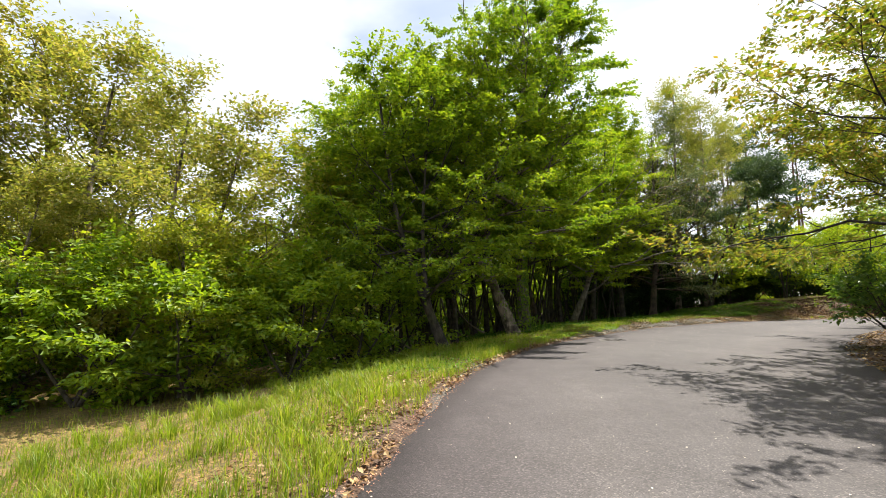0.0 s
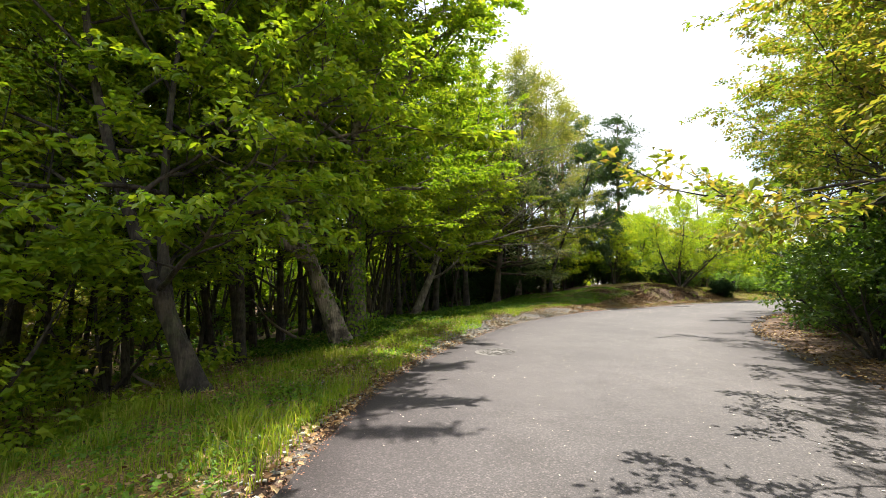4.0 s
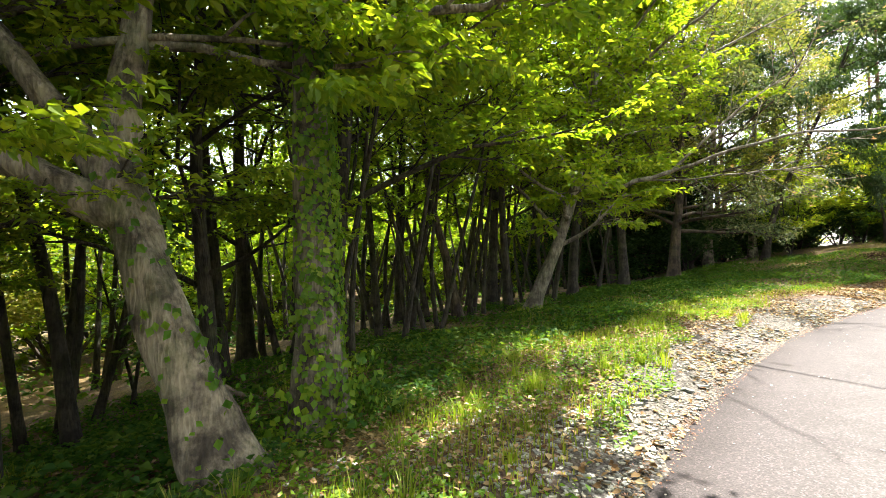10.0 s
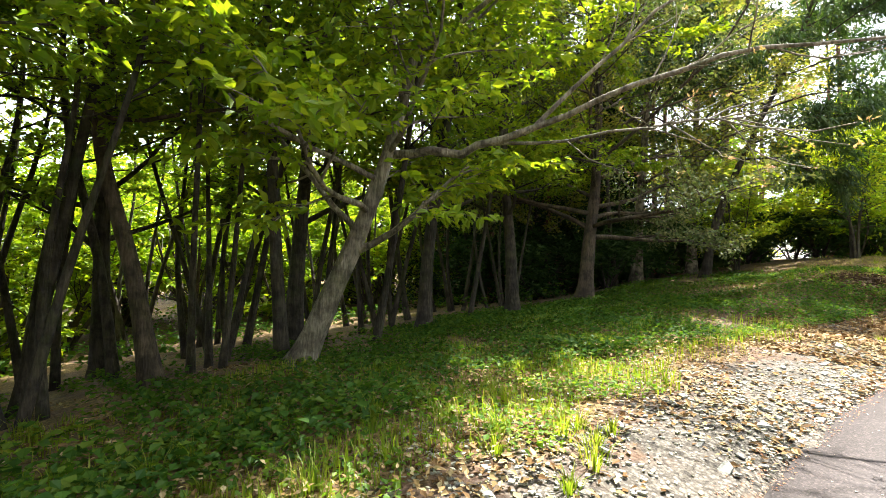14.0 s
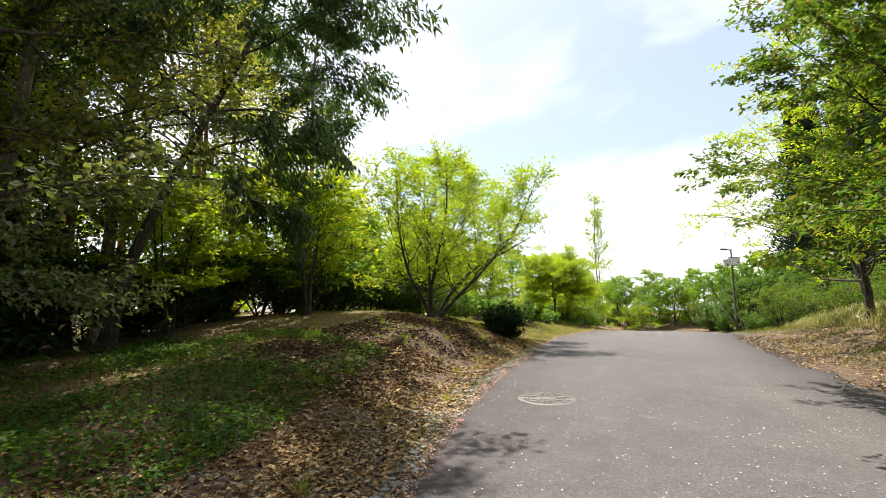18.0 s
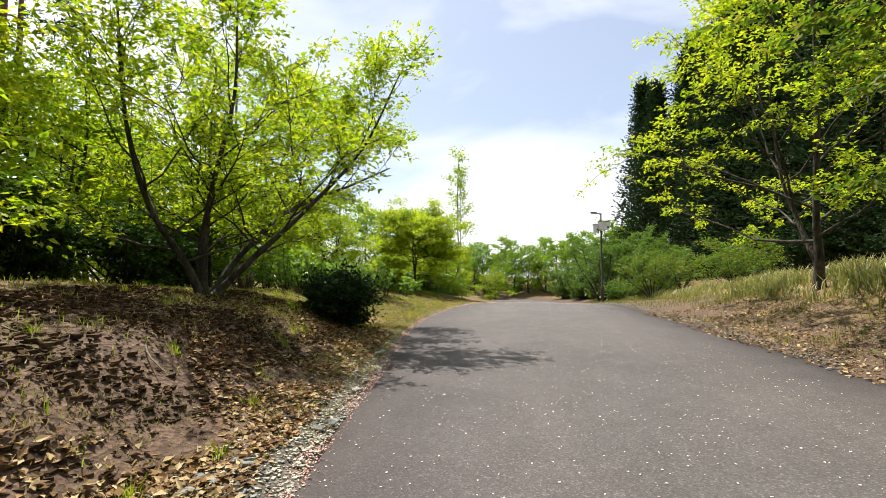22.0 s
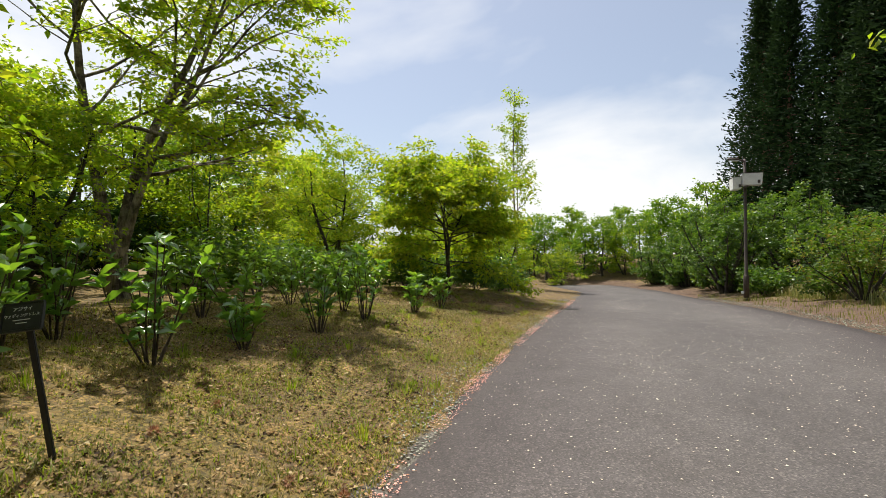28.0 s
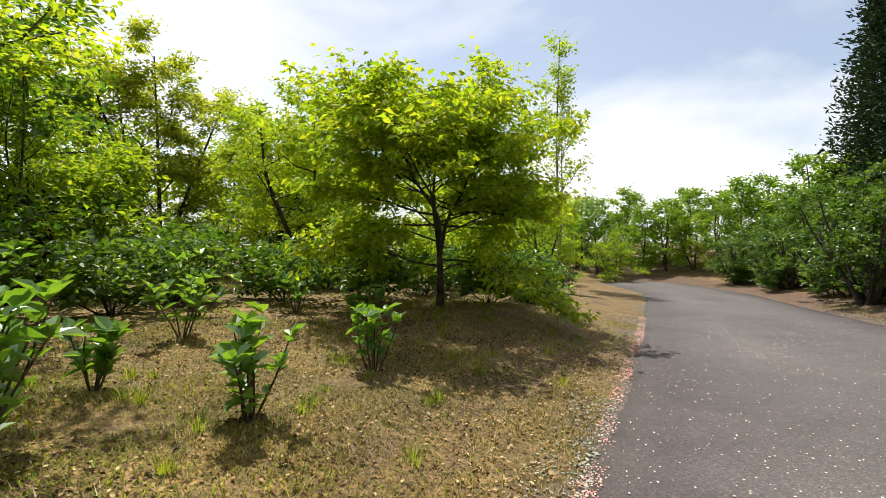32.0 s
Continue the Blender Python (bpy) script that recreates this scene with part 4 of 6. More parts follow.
SPOTS = [(5.1, 23.5), (5.3, 25.1), (5.9, 25.4), (6.3, 26.6), (8.4, 27.4), (9.7, 28.5), (10.2, 32.3), (13.4, 34.4), (11.6, 30.6), (16.9, 35.0),
         (18.7, 37.0), (6.0, 23.3), (3.2, 18.6), (1.6, 16.8), (0.6, 14.6), (1.5, 19.6), (3.0, 22.8), (-0.6, 18.0), (7.6, 31.2)]
for k, (x, y) in enumerate(SPOTS):
    another(slim_kinds[k % 3], x, y, rng.uniform(-50, 50), rng.uniform(0.78, 1.12) * (0.62 if x < 2.3 and y < 24 else 1.0), sink=0.3)

red, _ = tree("red_pine", 24.5, 41.5, "tall pine with reddish trunk and dark top", 40,
              [line3((0, 0, 0), (0.1, 0, 3), (0.2, 0.1, 7), (0.1, 0, 11.0), (0.3, 0, 14.0))], 0.17, "bark_red", "dark", 26, 0.2, dict(flat=0.5, spread=0.3, slim=0.3),
              first=0.55, limbs=12, reach=2.4, angle=80, subs=4, twigs=3, twig=0.6, group="pines behind the bank", sink=0.2, fine=False)
for x, y, s in ((25.4, 42.6, 0.95), (26.6, 42.0, 1.05), (27.9, 43.6, 0.9), (23.2, 44.0, 1.1), (28.9, 40.2, 1.0), (21.0, 43.6, 0.9), (31.5, 43.5, 0.95), (20.0, 38.6, 0.85)):
    another(red, x, y, rng.uniform(0, 360), s)

# many-stemmed coppice between the taller trees
cop, _ = tree("coppice_tree", 4.9, 26.8, "cluster of thin leaning dark stems", 45,
              [line3((0, 0, 0), (-0.5, 0.1, 2), (-1.2, 0.2, 4.6), (-1.7, 0.3, 8.0)), line3((0.3, 0.1, 0), (0.2, 0.3, 2), (0.5, 0.4, 5), (0.4, 0.6, 9.0)), line3((0.1, -0.3, 0), (0.6, -0.4, 2.2), (1.3, -0.5, 5), (1.6, -0.6, 8.0)), line3((-0.4, 0.3, 0), (-0.5, 0.8, 2.2), (-0.3, 1.2, 4.8), (-0.6, 1.5, 7.6))], 0.07, "bark_dark", "fresh", 18, 0.12,
              dict(flat=0.7, spread=0.3), first=0.55, limbs=7, reach=1.9, angle=72, subs=4, twigs=2, twig=0.7, trunk_sides=7, fine=False, layer=0.6, group="coppice on the slope", sink=0.3)
for x, y, s_ in ((6.6, 28.9, 1.0), (8.2, 30.0, 0.9), (3.4, 24.4, 1.1), (1.6, 21.0, 1.0), (2.4, 28.4, 1.1), (11.4, 34.2, 1.0), (6.4, 24.8, 0.9), (7.4, 27.0, 0.9), (9.6, 30.6, 1.0), (5.2, 21.8, 0.85), (12.8, 33.0, 0.8), (14.0, 36.4, 0.9), (0.4, 17.4, 0.9), (-0.8, 24.6, 1.1), (5.4, 31.0, 1.0), (9.0, 33.0, 1.1), (16.2, 37.6, 0.9), (3.4, 31.6, 1.0), (-1.6, 19.2, 1.0), (7.2, 34.8, 1.0), (1.2, 26.4, 0.9)):
    another(cop, x, y, rng.uniform(-60, 60), s_, sink=0.3)

# thin undergrowth and saplings
sapling, _ = tree("sapling", 1.9, 22.0, "thin understorey sapling in fresh leaf", 50,
                  [line3((0, 0, 0), (0.1, 0.1, 1.2), (0.0, 0.2, 2.6), (0.2, 0.2, 4.4)), line3((0.1, 0.1, 0), (-0.3, 0.2, 1.2), (-0.5, 0.0, 2.4), (-0.8, 0.1, 3.6))], 0.035, "bark_dark", "laurel", 20, 0.13,
                  dict(flat=0.75, spread=0.24), first=0.2, limbs=7, reach=1.3, angle=72, subs=3, twigs=2, twig=0.5, trunk_sides=5, group="undergrowth", fine=False)
for _ in range(14):
    x, y = strip(rng, 1, 6.9, 22.0, 9.0, 22.0, 1, 0.8)
    another(sapling, float(x[0]), float(y[0]), rng.uniform(0, 360), rng.uniform(0.6, 1.15))
for _ in range(10):
    x, y = strip(rng, 1, 5.8, 7.2, 10.0, 24.0, 1)
    another(sapling, float(x[0]), float(y[0]), rng.uniform(0, 360), rng.uniform(0.8, 1.3))

# low leafy growth along the edge of the wood
edge_bush, _ = tree("edge_bush", -0.6, 12.8, "leafy bush at the edge of the wood", 52,
                    [line3((0, 0, 0), (0.2, 0.1, 0.9), (0.3, 0.2, 1.9), (0.2, 0.2, 3.2)), line3((0.1, 0, 0), (-0.5, 0.1, 0.8), (-0.9, 0.0, 1.6), (-1.2, 0.1, 2.6)), line3((0, 0.1, 0), (0.6, -0.3, 0.8), (1.1, -0.5, 1.6), (1.4, -0.6, 2.3))], 0.05, "bark_dark", "fresh", 26, 0.13,
                    dict(flat=0.7, spread=0.22), first=0.08, limbs=6, reach=1.5, angle=78, subs=4, twigs=2, twig=0.5, trunk_sides=5, fine=False, layer=0.7, group="bushes at the wood's edge")
for x, y, s_ in ((-2.6, 12.0, 1.0), (-4.8, 11.2, 1.1), (-7.0, 10.6, 1.0), (-9.4, 9.8, 1.15), (-11.8, 9.0, 1.0), (-14.2, 8.4, 1.2), (0.8, 13.8, 0.9), (-1.2, 15.0, 1.2), (-3.8, 14.0, 1.3), (-6.2, 13.4, 1.3), (-9.0, 12.8, 1.3), (1.4, 16.6, 0.9), (-12.5, 11.5, 1.3), (-16.5, 7.6, 1.2), (-15.5, 10.8, 1.4)):
    another(edge_bush, x, y, rng.uniform(0, 360), s_)

# olive and yellow trees beyond the lawn
olive, _ = tree("olive_green_tree", -5.5, 14.5, "broad tree in olive young leaf at the wood's edge", 60,
                [line3((0, 0, 0), (0.2, 0, 2), (0.0, 0.3, 5), (0.4, 0.2, 8.5)), line3((0.2, 0, 0), (0.9, 0.2, 2), (1.6, 0.1, 4.6), (2.2, 0.3, 7.6))], 0.16, "bark_grey", "olive", 64, 0.125,
                dict(flat=0.5, spread=0.3), first=0.16, limbs=14, reach=3.3, angle=74, subs=4, twigs=3, twig=0.8, group="trees at the wood's edge", fine=False)
yell, _ = tree("yellow_green_tree", -1.6, 15.6, "tree in yellow green young leaf at the wood's edge", 61,
               [line3((0, 0, 0), (-0.2, 0, 2), (0.1, 0.3, 4), (0.3, 0.2, 6.8))], 0.17, "bark_grey", "yellow", 62, 0.12,
               dict(flat=0.6, spread=0.3), first=0.14, limbs=18, reach=3.2, angle=76, subs=4, twigs=3, twig=0.8, group="trees at the wood's edge", fine=False)
for ob, x, y, a, s in ((olive, -9.5, 16.5, 100, 1.35), (olive, -13.0, 17.5, 250, 1.5), (olive, -12.5, 12.0, 200, 0.95), (yell, -7.6, 20.5, 70, 0.95), (olive, -4.0, 23.5, 300, 1.0), (yell, -13.5, 19.0, 130, 1.15), (olive, -16.0, 15.0, 20, 1.1), (yell, -3.2, 12.6, 200, 0.62), (olive, -7.4, 12.2, 90, 0.66), (yell, -10.8, 10.6, 290, 0.55)):
    another(ob, x, y, a, s)


# ---- young trees and shrubs of the upper garden ----
tree("cherry_tree", 28.0, 32.6, "spreading multi-stemmed cherry in thin lime leaf", 70,
     [line3((0, 0, 0), (-0.35, 0.1, 0.7), (-0.9, 0.3, 1.6), (-1.3, 0.4, 3.0), (-1.6, 0.3, 4.9)), line3((0.05, 0, 0), (0.0, 0.1, 0.8), (-0.2, -0.3, 2.0), (-0.1, -0.6, 3.6), (-0.2, -0.7, 5.2)),
      line3((0.1, 0, 0), (0.5, -0.5, 0.7), (1.2, -1.3, 1.8), (1.9, -2.1, 3.1), (2.4, -2.7, 4.8)), line3((0.1, 0, 0), (0.7, -0.2, 0.9), (1.8, -0.6, 1.9), (3.2, -1.1, 2.6), (4.5, -1.6, 3.3)), line3((0.1, 0.1, 0), (0.4, 0.4, 0.9), (0.9, 0.8, 2.1), (1.2, 1.1, 3.4), (1.4, 1.2, 5.0))], 0.078, "bark_dark", "lime", 14, 0.1,
     dict(flat=0.35, spread=0.08, droop=0.1, slim=0.5), first=0.22, limbs=12, reach=2.3, angle=64, subs=6, twigs=4, twig=0.55, rise=0.1)
tree("maple_tree", 44.6, 34.6, "round maple with layered lime green foliage", 71,
     [line3((0, 0, 0), (0.02, 0, 0.8), (0.0, 0.05, 1.5), (-0.1, 0.1, 2.4), (0.1, 0.1, 3.7)), line3((0.0, 0, 1.2), (0.5, 0.1, 1.9), (0.8, -0.2, 2.7), (1.0, -0.2, 3.5)), line3((0.0, 0, 1.25), (-0.5, -0.2, 2.0), (-1.0, 0.1, 2.8), (-1.2, 0.1, 3.6))], 0.085, "bark_dark", "lime", 36, 0.12,
     dict(flat=0.5, spread=0.2, droop=0.3), first=0.24, limbs=15, reach=2.6, angle=84, subs=6, twigs=4, twig=0.5, rise=0.02, layer=0.75)
m2, _ = tree("maple_tree", 47.0, 41.0, "spreading maple in lime green leaf", 72,
     [line3((0, 0, 0), (0.05, 0, 0.9), (-0.5, 0.1, 2.0), (-1.2, 0.1, 3.4), (-1.5, 0, 4.8)), line3((0.0, 0, 0.8), (0.4, 0.1, 1.8), (1.0, 0.2, 3.0), (1.3, 0.2, 4.8)), line3((0.0, 0, 0.9), (0.1, -0.3, 2.2), (0.2, -0.5, 4.0), (0.2, -0.4, 5.6))], 0.13, "bark_dark", "lime", 32, 0.115,
     dict(flat=0.5, spread=0.22, droop=0.3), first=0.25, limbs=10, reach=2.2, angle=80, subs=4, twigs=3, twig=0.6, rise=0.03, fine=False, layer=0.7)
tree("vase_tree", 45.4, 46.0, "vase-shaped tree with many upright stems in pale leaf", 73,
     [line3((0, 0, 0), (-0.3, 0, 1.5), (-0.9, 0.2, 3.6), (-1.8, 0.4, 6.6)), line3((0, 0, 0), (0.1, 0, 1.8), (0.2, 0.2, 4.2), (0.1, 0.2, 7.6)), line3((0, 0, 0), (0.5, -0.1, 1.6), (1.3, -0.2, 3.8), (2.4, -0.2, 6.4)), line3((0, 0, 0), (-0.1, 0.4, 1.8), (-0.3, 1.1, 4.0), (-0.3, 1.8, 6.8))], 0.11, "bark_dark", "yellow", 34, 0.14,
     dict(flat=0.7, spread=0.22), first=0.3, limbs=10, reach=2.4, angle=66, subs=4, twigs=4, twig=0.6, rise=0.05, layer=0.5)
tree("zelkova_tree", 36.2, 38.3, "tall forked tree with light green airy crown", 74,
     [line3((0, 0, 0), (0.1, 0, 1.6), (0.5, -0.2, 3.4), (1.3, -0.6, 5.6), (2.0, -0.9, 8.2)), line3((0, 0, 0.3), (-0.3, 0.1, 2.2), (-0.6, 0.2, 4.6), (-0.8, 0.1, 8.0)), line3((0.05, 0, 1.0), (0.3, -0.5, 2.8), (0.8, -1.3, 4.8), (1.2, -2.0, 7.2))], 0.16, "bark_grey", "lime", 30, 0.115,
     dict(flat=0.8, spread=0.2), first=0.35, limbs=12, reach=3.6, angle=74, subs=5, twigs=4, twig=0.7, rise=0.03, layer=0.7, bias=(-0.2, -0.4, 0))
pop, _ = tree("young_poplar", 61.0, 36.4, "thin upright tree in pale new leaf", 75,
     [line3((0, 0, 0), (0.1, 0, 4), (0.0, 0.1, 8), (0.2, 0, 13.5)), line3((0.2, 0, 1), (0.8, 0, 4.5), (1.1, 0.1, 8), (1.3, 0, 11.8))], 0.1, "bark_grey", "lime", 12, 0.16,
     dict(flat=0.3, spread=0.2), first=0.25, limbs=12, reach=1.8, angle=42, subs=4, twigs=3, twig=0.7, rise=0.12, fine=False)
for x, y, a, s in ((52.5, 37.5, 80, 0.8), (55.5, 35.6, 160, 0.75), (40.5, 43.5, 40, 1.0), (37.0, 46.0, 220, 1.15), (50.5, 46.0, 100, 1.1), (32.5, 42.5, 300, 1.1), (29.5, 38.5, 30, 0.95), (26.2, 36.6, 190, 0.8), (34.0, 36.8, 120, 0.55)):
    another(m2, x, y, a, s)
for x, y, a, s in ((30.6, 37.2, 30, 0.8), (24.6, 34.6, 200, 0.7), (39.5, 40.0, 250, 0.9), (53.0, 42.5, 90, 1.1)):
    another(sapling, x, y, a, s * 1.3)

lime_young, _ = tree("young_maple", 23.8, 33.8, "slim many-stemmed young tree in lime leaf", 76,
     [line3((0, 0, 0), (-0.1, 0, 1.0), (-0.4, 0.1, 2.4), (-0.7, 0.1, 4.6)), line3((0.1, 0, 0), (0.2, 0.1, 1.1), (0.5, 0.2, 2.4), (0.8, 0.2, 4.4)), line3((0, 0.1, 0), (0.1, 0.3, 1.4), (0.1, 0.6, 3.0), (0.2, 0.7, 5.0))], 0.055, "bark_dark", "lime", 14, 0.13,
     dict(flat=0.75, spread=0.12, droop=0.1), first=0.3, limbs=9, reach=1.9, angle=74, subs=5, twigs=3, twig=0.5, rise=0.03, layer=0.7)
for x, y, a, k in ((25.0, 36.6, 90, 0.9), (22.0, 36.8, 200, 0.8), (20.8, 34.8, 120, 0.7), (31.6, 35.8, 30, 0.9)):
    another(lime_young, x, y, a, k)

# ---- trees on the inner bank ----
def bank_tree(name, x, y, seed, label, mat, tall=7.2, per=20, bias=(-0.35, -0.08, 0), reach=3.7, first=0.42):
    return tree(name, x, y, label, seed, [line3((0, 0, 0), (-0.1, 0, 0.9), (-0.3, 0.1, 2.0), (-0.6, 0.1, tall * 0.6), (-0.7, 0.2, tall)), line3((0, 0, 0.7), (0.4, 0.2, 1.8), (0.6, 0.5, 3.4), (0.8, 0.6, tall * 0.85))],
                0.13, "bark_dark", mat, int(per * 2.2), 0.1, dict(flat=0.55, spread=0.14, droop=0.18, slim=0.5), first=first, limbs=13, reach=reach, angle=70, subs=5, twigs=3, twig=0.7, rise=0.05, bias=bias, layer=0.5)


r1, _ = bank_tree("bank_cherry", 12.1, 9.3, 80, "cherry with bronze young leaves leaning over the road", "bronze", per=27, first=0.5)
r2, _ = bank_tree("bank_cherry", 28.6, 18.4, 81, "broad cherry with green and bronze leaves", "mixed", 7.8, 34, (0.0, 0.3, 0), 4.2)
tr, _ = bank_tree("bank_cherry", 34.2, 20.9, 82, "cherry with bright lime leaves on the grassy bank", "lime", 8.4, 18, (-0.25, 0.12, 0), 4.7, 0.3)
for ob, x, y, a, s in ((r1, 12.3, 4.2, 40, 0.9), (r1, 14.9, 12.4, 20, 0.95), (r1, 17.6, 15.0, -15, 0.95), (r2, 21.9, 18.7, -30, 0.95), (r2, 25.4, 20.3, 30, 0.95), (r1, 10.6, 0.5, 100, 1.0), (r2, 16.4, 7.2, 180, 1.1), (r2, 23.0, 12.5, 100, 1.1), (r1, 30.5, 15.5, 60, 1.0), (r2, 13.0, 2.0, 150, 1.05)):
    another(ob, x, y, a, s)


# ---- shrubs ----
def shrub(name, x, y, seed, label, mat, tall, wide, stems, per, size, bark_mat="bark_dark", look_of=None, category="shrub", group=""):
    rng = np.random.default_rng(seed)
    trunks = []
    for i in range(stems):
        a = i * 2.399 + rng.normal(0, 0.3)
        w = wide * math.sqrt((i + 0.5) / stems)
        h = tall * rng.uniform(0.75, 1.05) * (1 - 0.35 * (i + 0.5) / stems)
        c, s = math.cos(a), math.sin(a)
        trunks.append(line3((c * w * 0.08, s * w * 0.08, 0), (c * w * 0.35, s * w * 0.35, h * 0.35), (c * w * 0.7, s * w * 0.7, h * 0.7), (c * w * 0.9, s * w * 0.9, h)))
    return tree(name, x, y, label, seed, trunks, 0.018 * tall, bark_mat, mat, per, size, look_of or dict(flat=0.5, spread=0.12), first=0.05, limbs=5, reach=wide * 0.6, angle=65, subs=2, twigs=3, twig=0.35, fine=False,
                trunk_sides=5, category=category, group=group, sink=0.05)[0]


low = shrub("bank_shrub", 14.0, 13.0, 90, "dense green shrub on the shaded bank", "laurel", 2.2, 1.6, 7, 18, 0.1)
for k in range(30):
    x, y = strip(rng, 1, 6.3 + k * 0.72, 7.0 + k * 0.72, (1.15 if k < 13 else 1.9) + (k % 2) * 1.6, (1.6 if k < 13 else 2.4) + (k % 2) * 2.0, -1)
    another(low, float(x[0]), float(y[0]), rng.uniform(0, 360), rng.uniform(0.65, 0.9) + 0.4 * (k % 2), sink=0.05)
shrub("round_bush", 29.5, 30.75, 91, "small round dark evergreen bush beside the road", "cedar", 0.78, 0.58, 12, 30, 0.07, look_of=dict(flat=0.3, spread=0.09, droop=-0.1))
aoki = shrub("glossy_shrub", 24.8, 36.2, 92, "glossy evergreen shrub in the shade", "dark", 1.9, 1.3, 6, 13, 0.15, look_of=dict(flat=0.4, spread=0.14, slim=0.4))
for x, y, s in ((27.2, 36.0, 0.9), (29.0, 35.6, 0.9), (31.0, 36.4, 1.0), (33.2, 38.6, 1.1), (22.6, 37.0, 1.1), (35.6, 40.6, 1.2), (38.5, 42.4, 1.3), (26.0, 39.0, 1.3), (30.2, 40.0, 1.3), (41.5, 44.0, 1.3), (20.5, 36.6, 1.0), (18.0, 38.6, 1.2), (14.2, 35.6, 1.3), (15.8, 36.4, 1.4), (17.0, 36.8, 1.4), (12.8, 36.8, 1.4), (16.4, 34.6, 1.0), (14.8, 40.0, 1.6), (18.6, 36.0, 1.2), (20.3, 38.0, 1.2), (21.6, 38.6, 1.3), (23.0, 37.8, 1.1), (24.4, 38.6, 1.3), (21.6, 36.0, 0.9), (27.8, 38.4, 1.2), (32.0, 39.2, 1.2), (36.6, 42.6, 1.3)):
    another(aoki, x, y, rng.uniform(0, 360), s, sink=0.05)
hedge = shrub("low_shrub", 46.8, 34.4, 93, "low spreading shrub in fresh green leaf", "laurel", 1.0, 1.1, 7, 8, 0.13)
for x, y, s in ((48.4, 34.0, 0.9), (44.9, 36.4, 1.0), (47.4, 36.6, 1.1), (50.0, 34.4, 0.9), (43.2, 37.6, 1.0), (51.5, 35.4, 1.2), (45.8, 38.8, 1.1), (49.6, 37.2, 1.2), (53.5, 34.8, 1.0), (41.4, 38.6, 1.0), (39.8, 37.4, 0.9), (38.2, 38.4, 1.0), (42.6, 40.4, 1.2), (54.0, 23.6, 1.0), (57.6, 24.0, 1.1), (62.0, 24.6, 1.2), (66.6, 25.9, 1.2), (49.4, 22.8, 0.9), (69.4, 27.6, 1.2)):
    another(hedge, x, y, rng.uniform(0, 360), s, sink=0.05)
rough_sh = shrub("rough_shrub", 47.5, 22.6, 94, "brownish tangled shrub on the grassy bank", "mixed", 2.2, 1.9, 9, 12, 0.11)
for x, y, s in ((50.5, 20.8, 1.1), (44.0, 19.8, 0.8), (47.0, 18.6, 1.2)):
    another(rough_sh, x, y, rng.uniform(0, 360), s, sink=0.05)
far_green = shrub("far_bush", 57.5, 24.6, 95, "tall green bush beside the lane", "laurel", 4.6, 2.9, 11, 22, 0.14)
for x, y, s in ((61.0, 24.0, 1.2), (60.0, 21.0, 1.3), (65.5, 25.6, 0.95), (56.0, 21.0, 1.0), (64.0, 21.8, 1.3), (70.0, 27.5, 0.9), (67.5, 24.0, 1.3), (72.0, 24.5, 1.2)):
    another(far_green, x, y, rng.uniform(0, 360), s * 0.88, sink=0.5)

sunlit = shrub("sunlit_bush", 0.5, 31.0, 97, "tall bush glowing in the sun beyond the belt of trees", "fresh", 4.4, 2.4, 8, 15, 0.17)
sunlit2 = shrub("sunlit_bush", 9.0, 40.0, 98, "tall yellow green bush glowing in the sun beyond the trees", "lime", 4.4, 2.4, 8, 15, 0.17)
for k in range(44):
    x, y = strip(rng, 1, 5.6 + k * 0.44, 6.2 + k * 0.44, 14.5 + 2.5 * (k % 3), 16.5 + 3.0 * (k % 3), 1)
    another(sunlit2 if k % 6 == 1 else sunlit, float(x[0]), float(y[0]), rng.uniform(0, 360), rng.uniform(0.9, 1.25) + 0.25 * (k % 3), sink=0.1)

# added row of near-black bushes that stands for the deep shade beneath the cedars
dim = shrub("dark_bush", 36.0, 10.9, 99, "near-black bush added in place of the shade under the cedars", "cedar", 3.0, 2.2, 9, 24, 0.13)
for k in range(1, 14):
    another(dim, 36.0 + k * 2.1, 10.5 + k * 0.42 + 0.8 * math.sin(k * 2.0), k * 50, 1.0 + 0.2 * math.sin(k * 1.3), sink=0.3)

# ---- cedars ----
def cedar(x, y, seed, tall):
    rng = np.random.default_rng(seed)
    ob = empty("cedar_tree", x, y, at(x, y) - 0.2, "tall dark conical cedar in a dense row", "tree", "cedars behind the bank")
    tubes = Tubes()
    z = np.linspace(0, tall, 12)
    tubes.add(np.column_stack([z * 0, z * 0, z]), 0.3 * (1 - z / tall * 0.95), 9)
    tips = []
    for i in range(170):
        w = (i + rng.uniform(0, 1)) / 170
        h = tall * (0.02 + 0.97 * w)
        r = 4.0 * (1 - w) ** 1.0 * rng.uniform(0.75, 1.12) + 0.05
        a = i * 2.399
        d = np.array([math.cos(a), math.sin(a), -0.15])
        p = np.array([0, 0, h])
        pts = np.array([p, p + d * r * 0.5 + [0, 0, -0.05], p + d * r + [0, 0, 0.12 * r]])
        tubes.add(pts, [0.035, 0.022, 0.008], 4)
        for k in range(4):
            u = 0.4 + 0.21 * k
            tips.append((p + d * r * u, d + np.array([0, 0, 0.4]), 0.45 * (1.3 - 0.4 * w)))
    part("trunk", tubes.mesh("trunk", "bark_red"), ob)
    part("crown", foliage(seed, "crown", tips, 20, 0.34, "cedar", flat=0.0, spread=0.5, droop=-0.2, slim=0.38, low=-0.4), ob)
    return ob


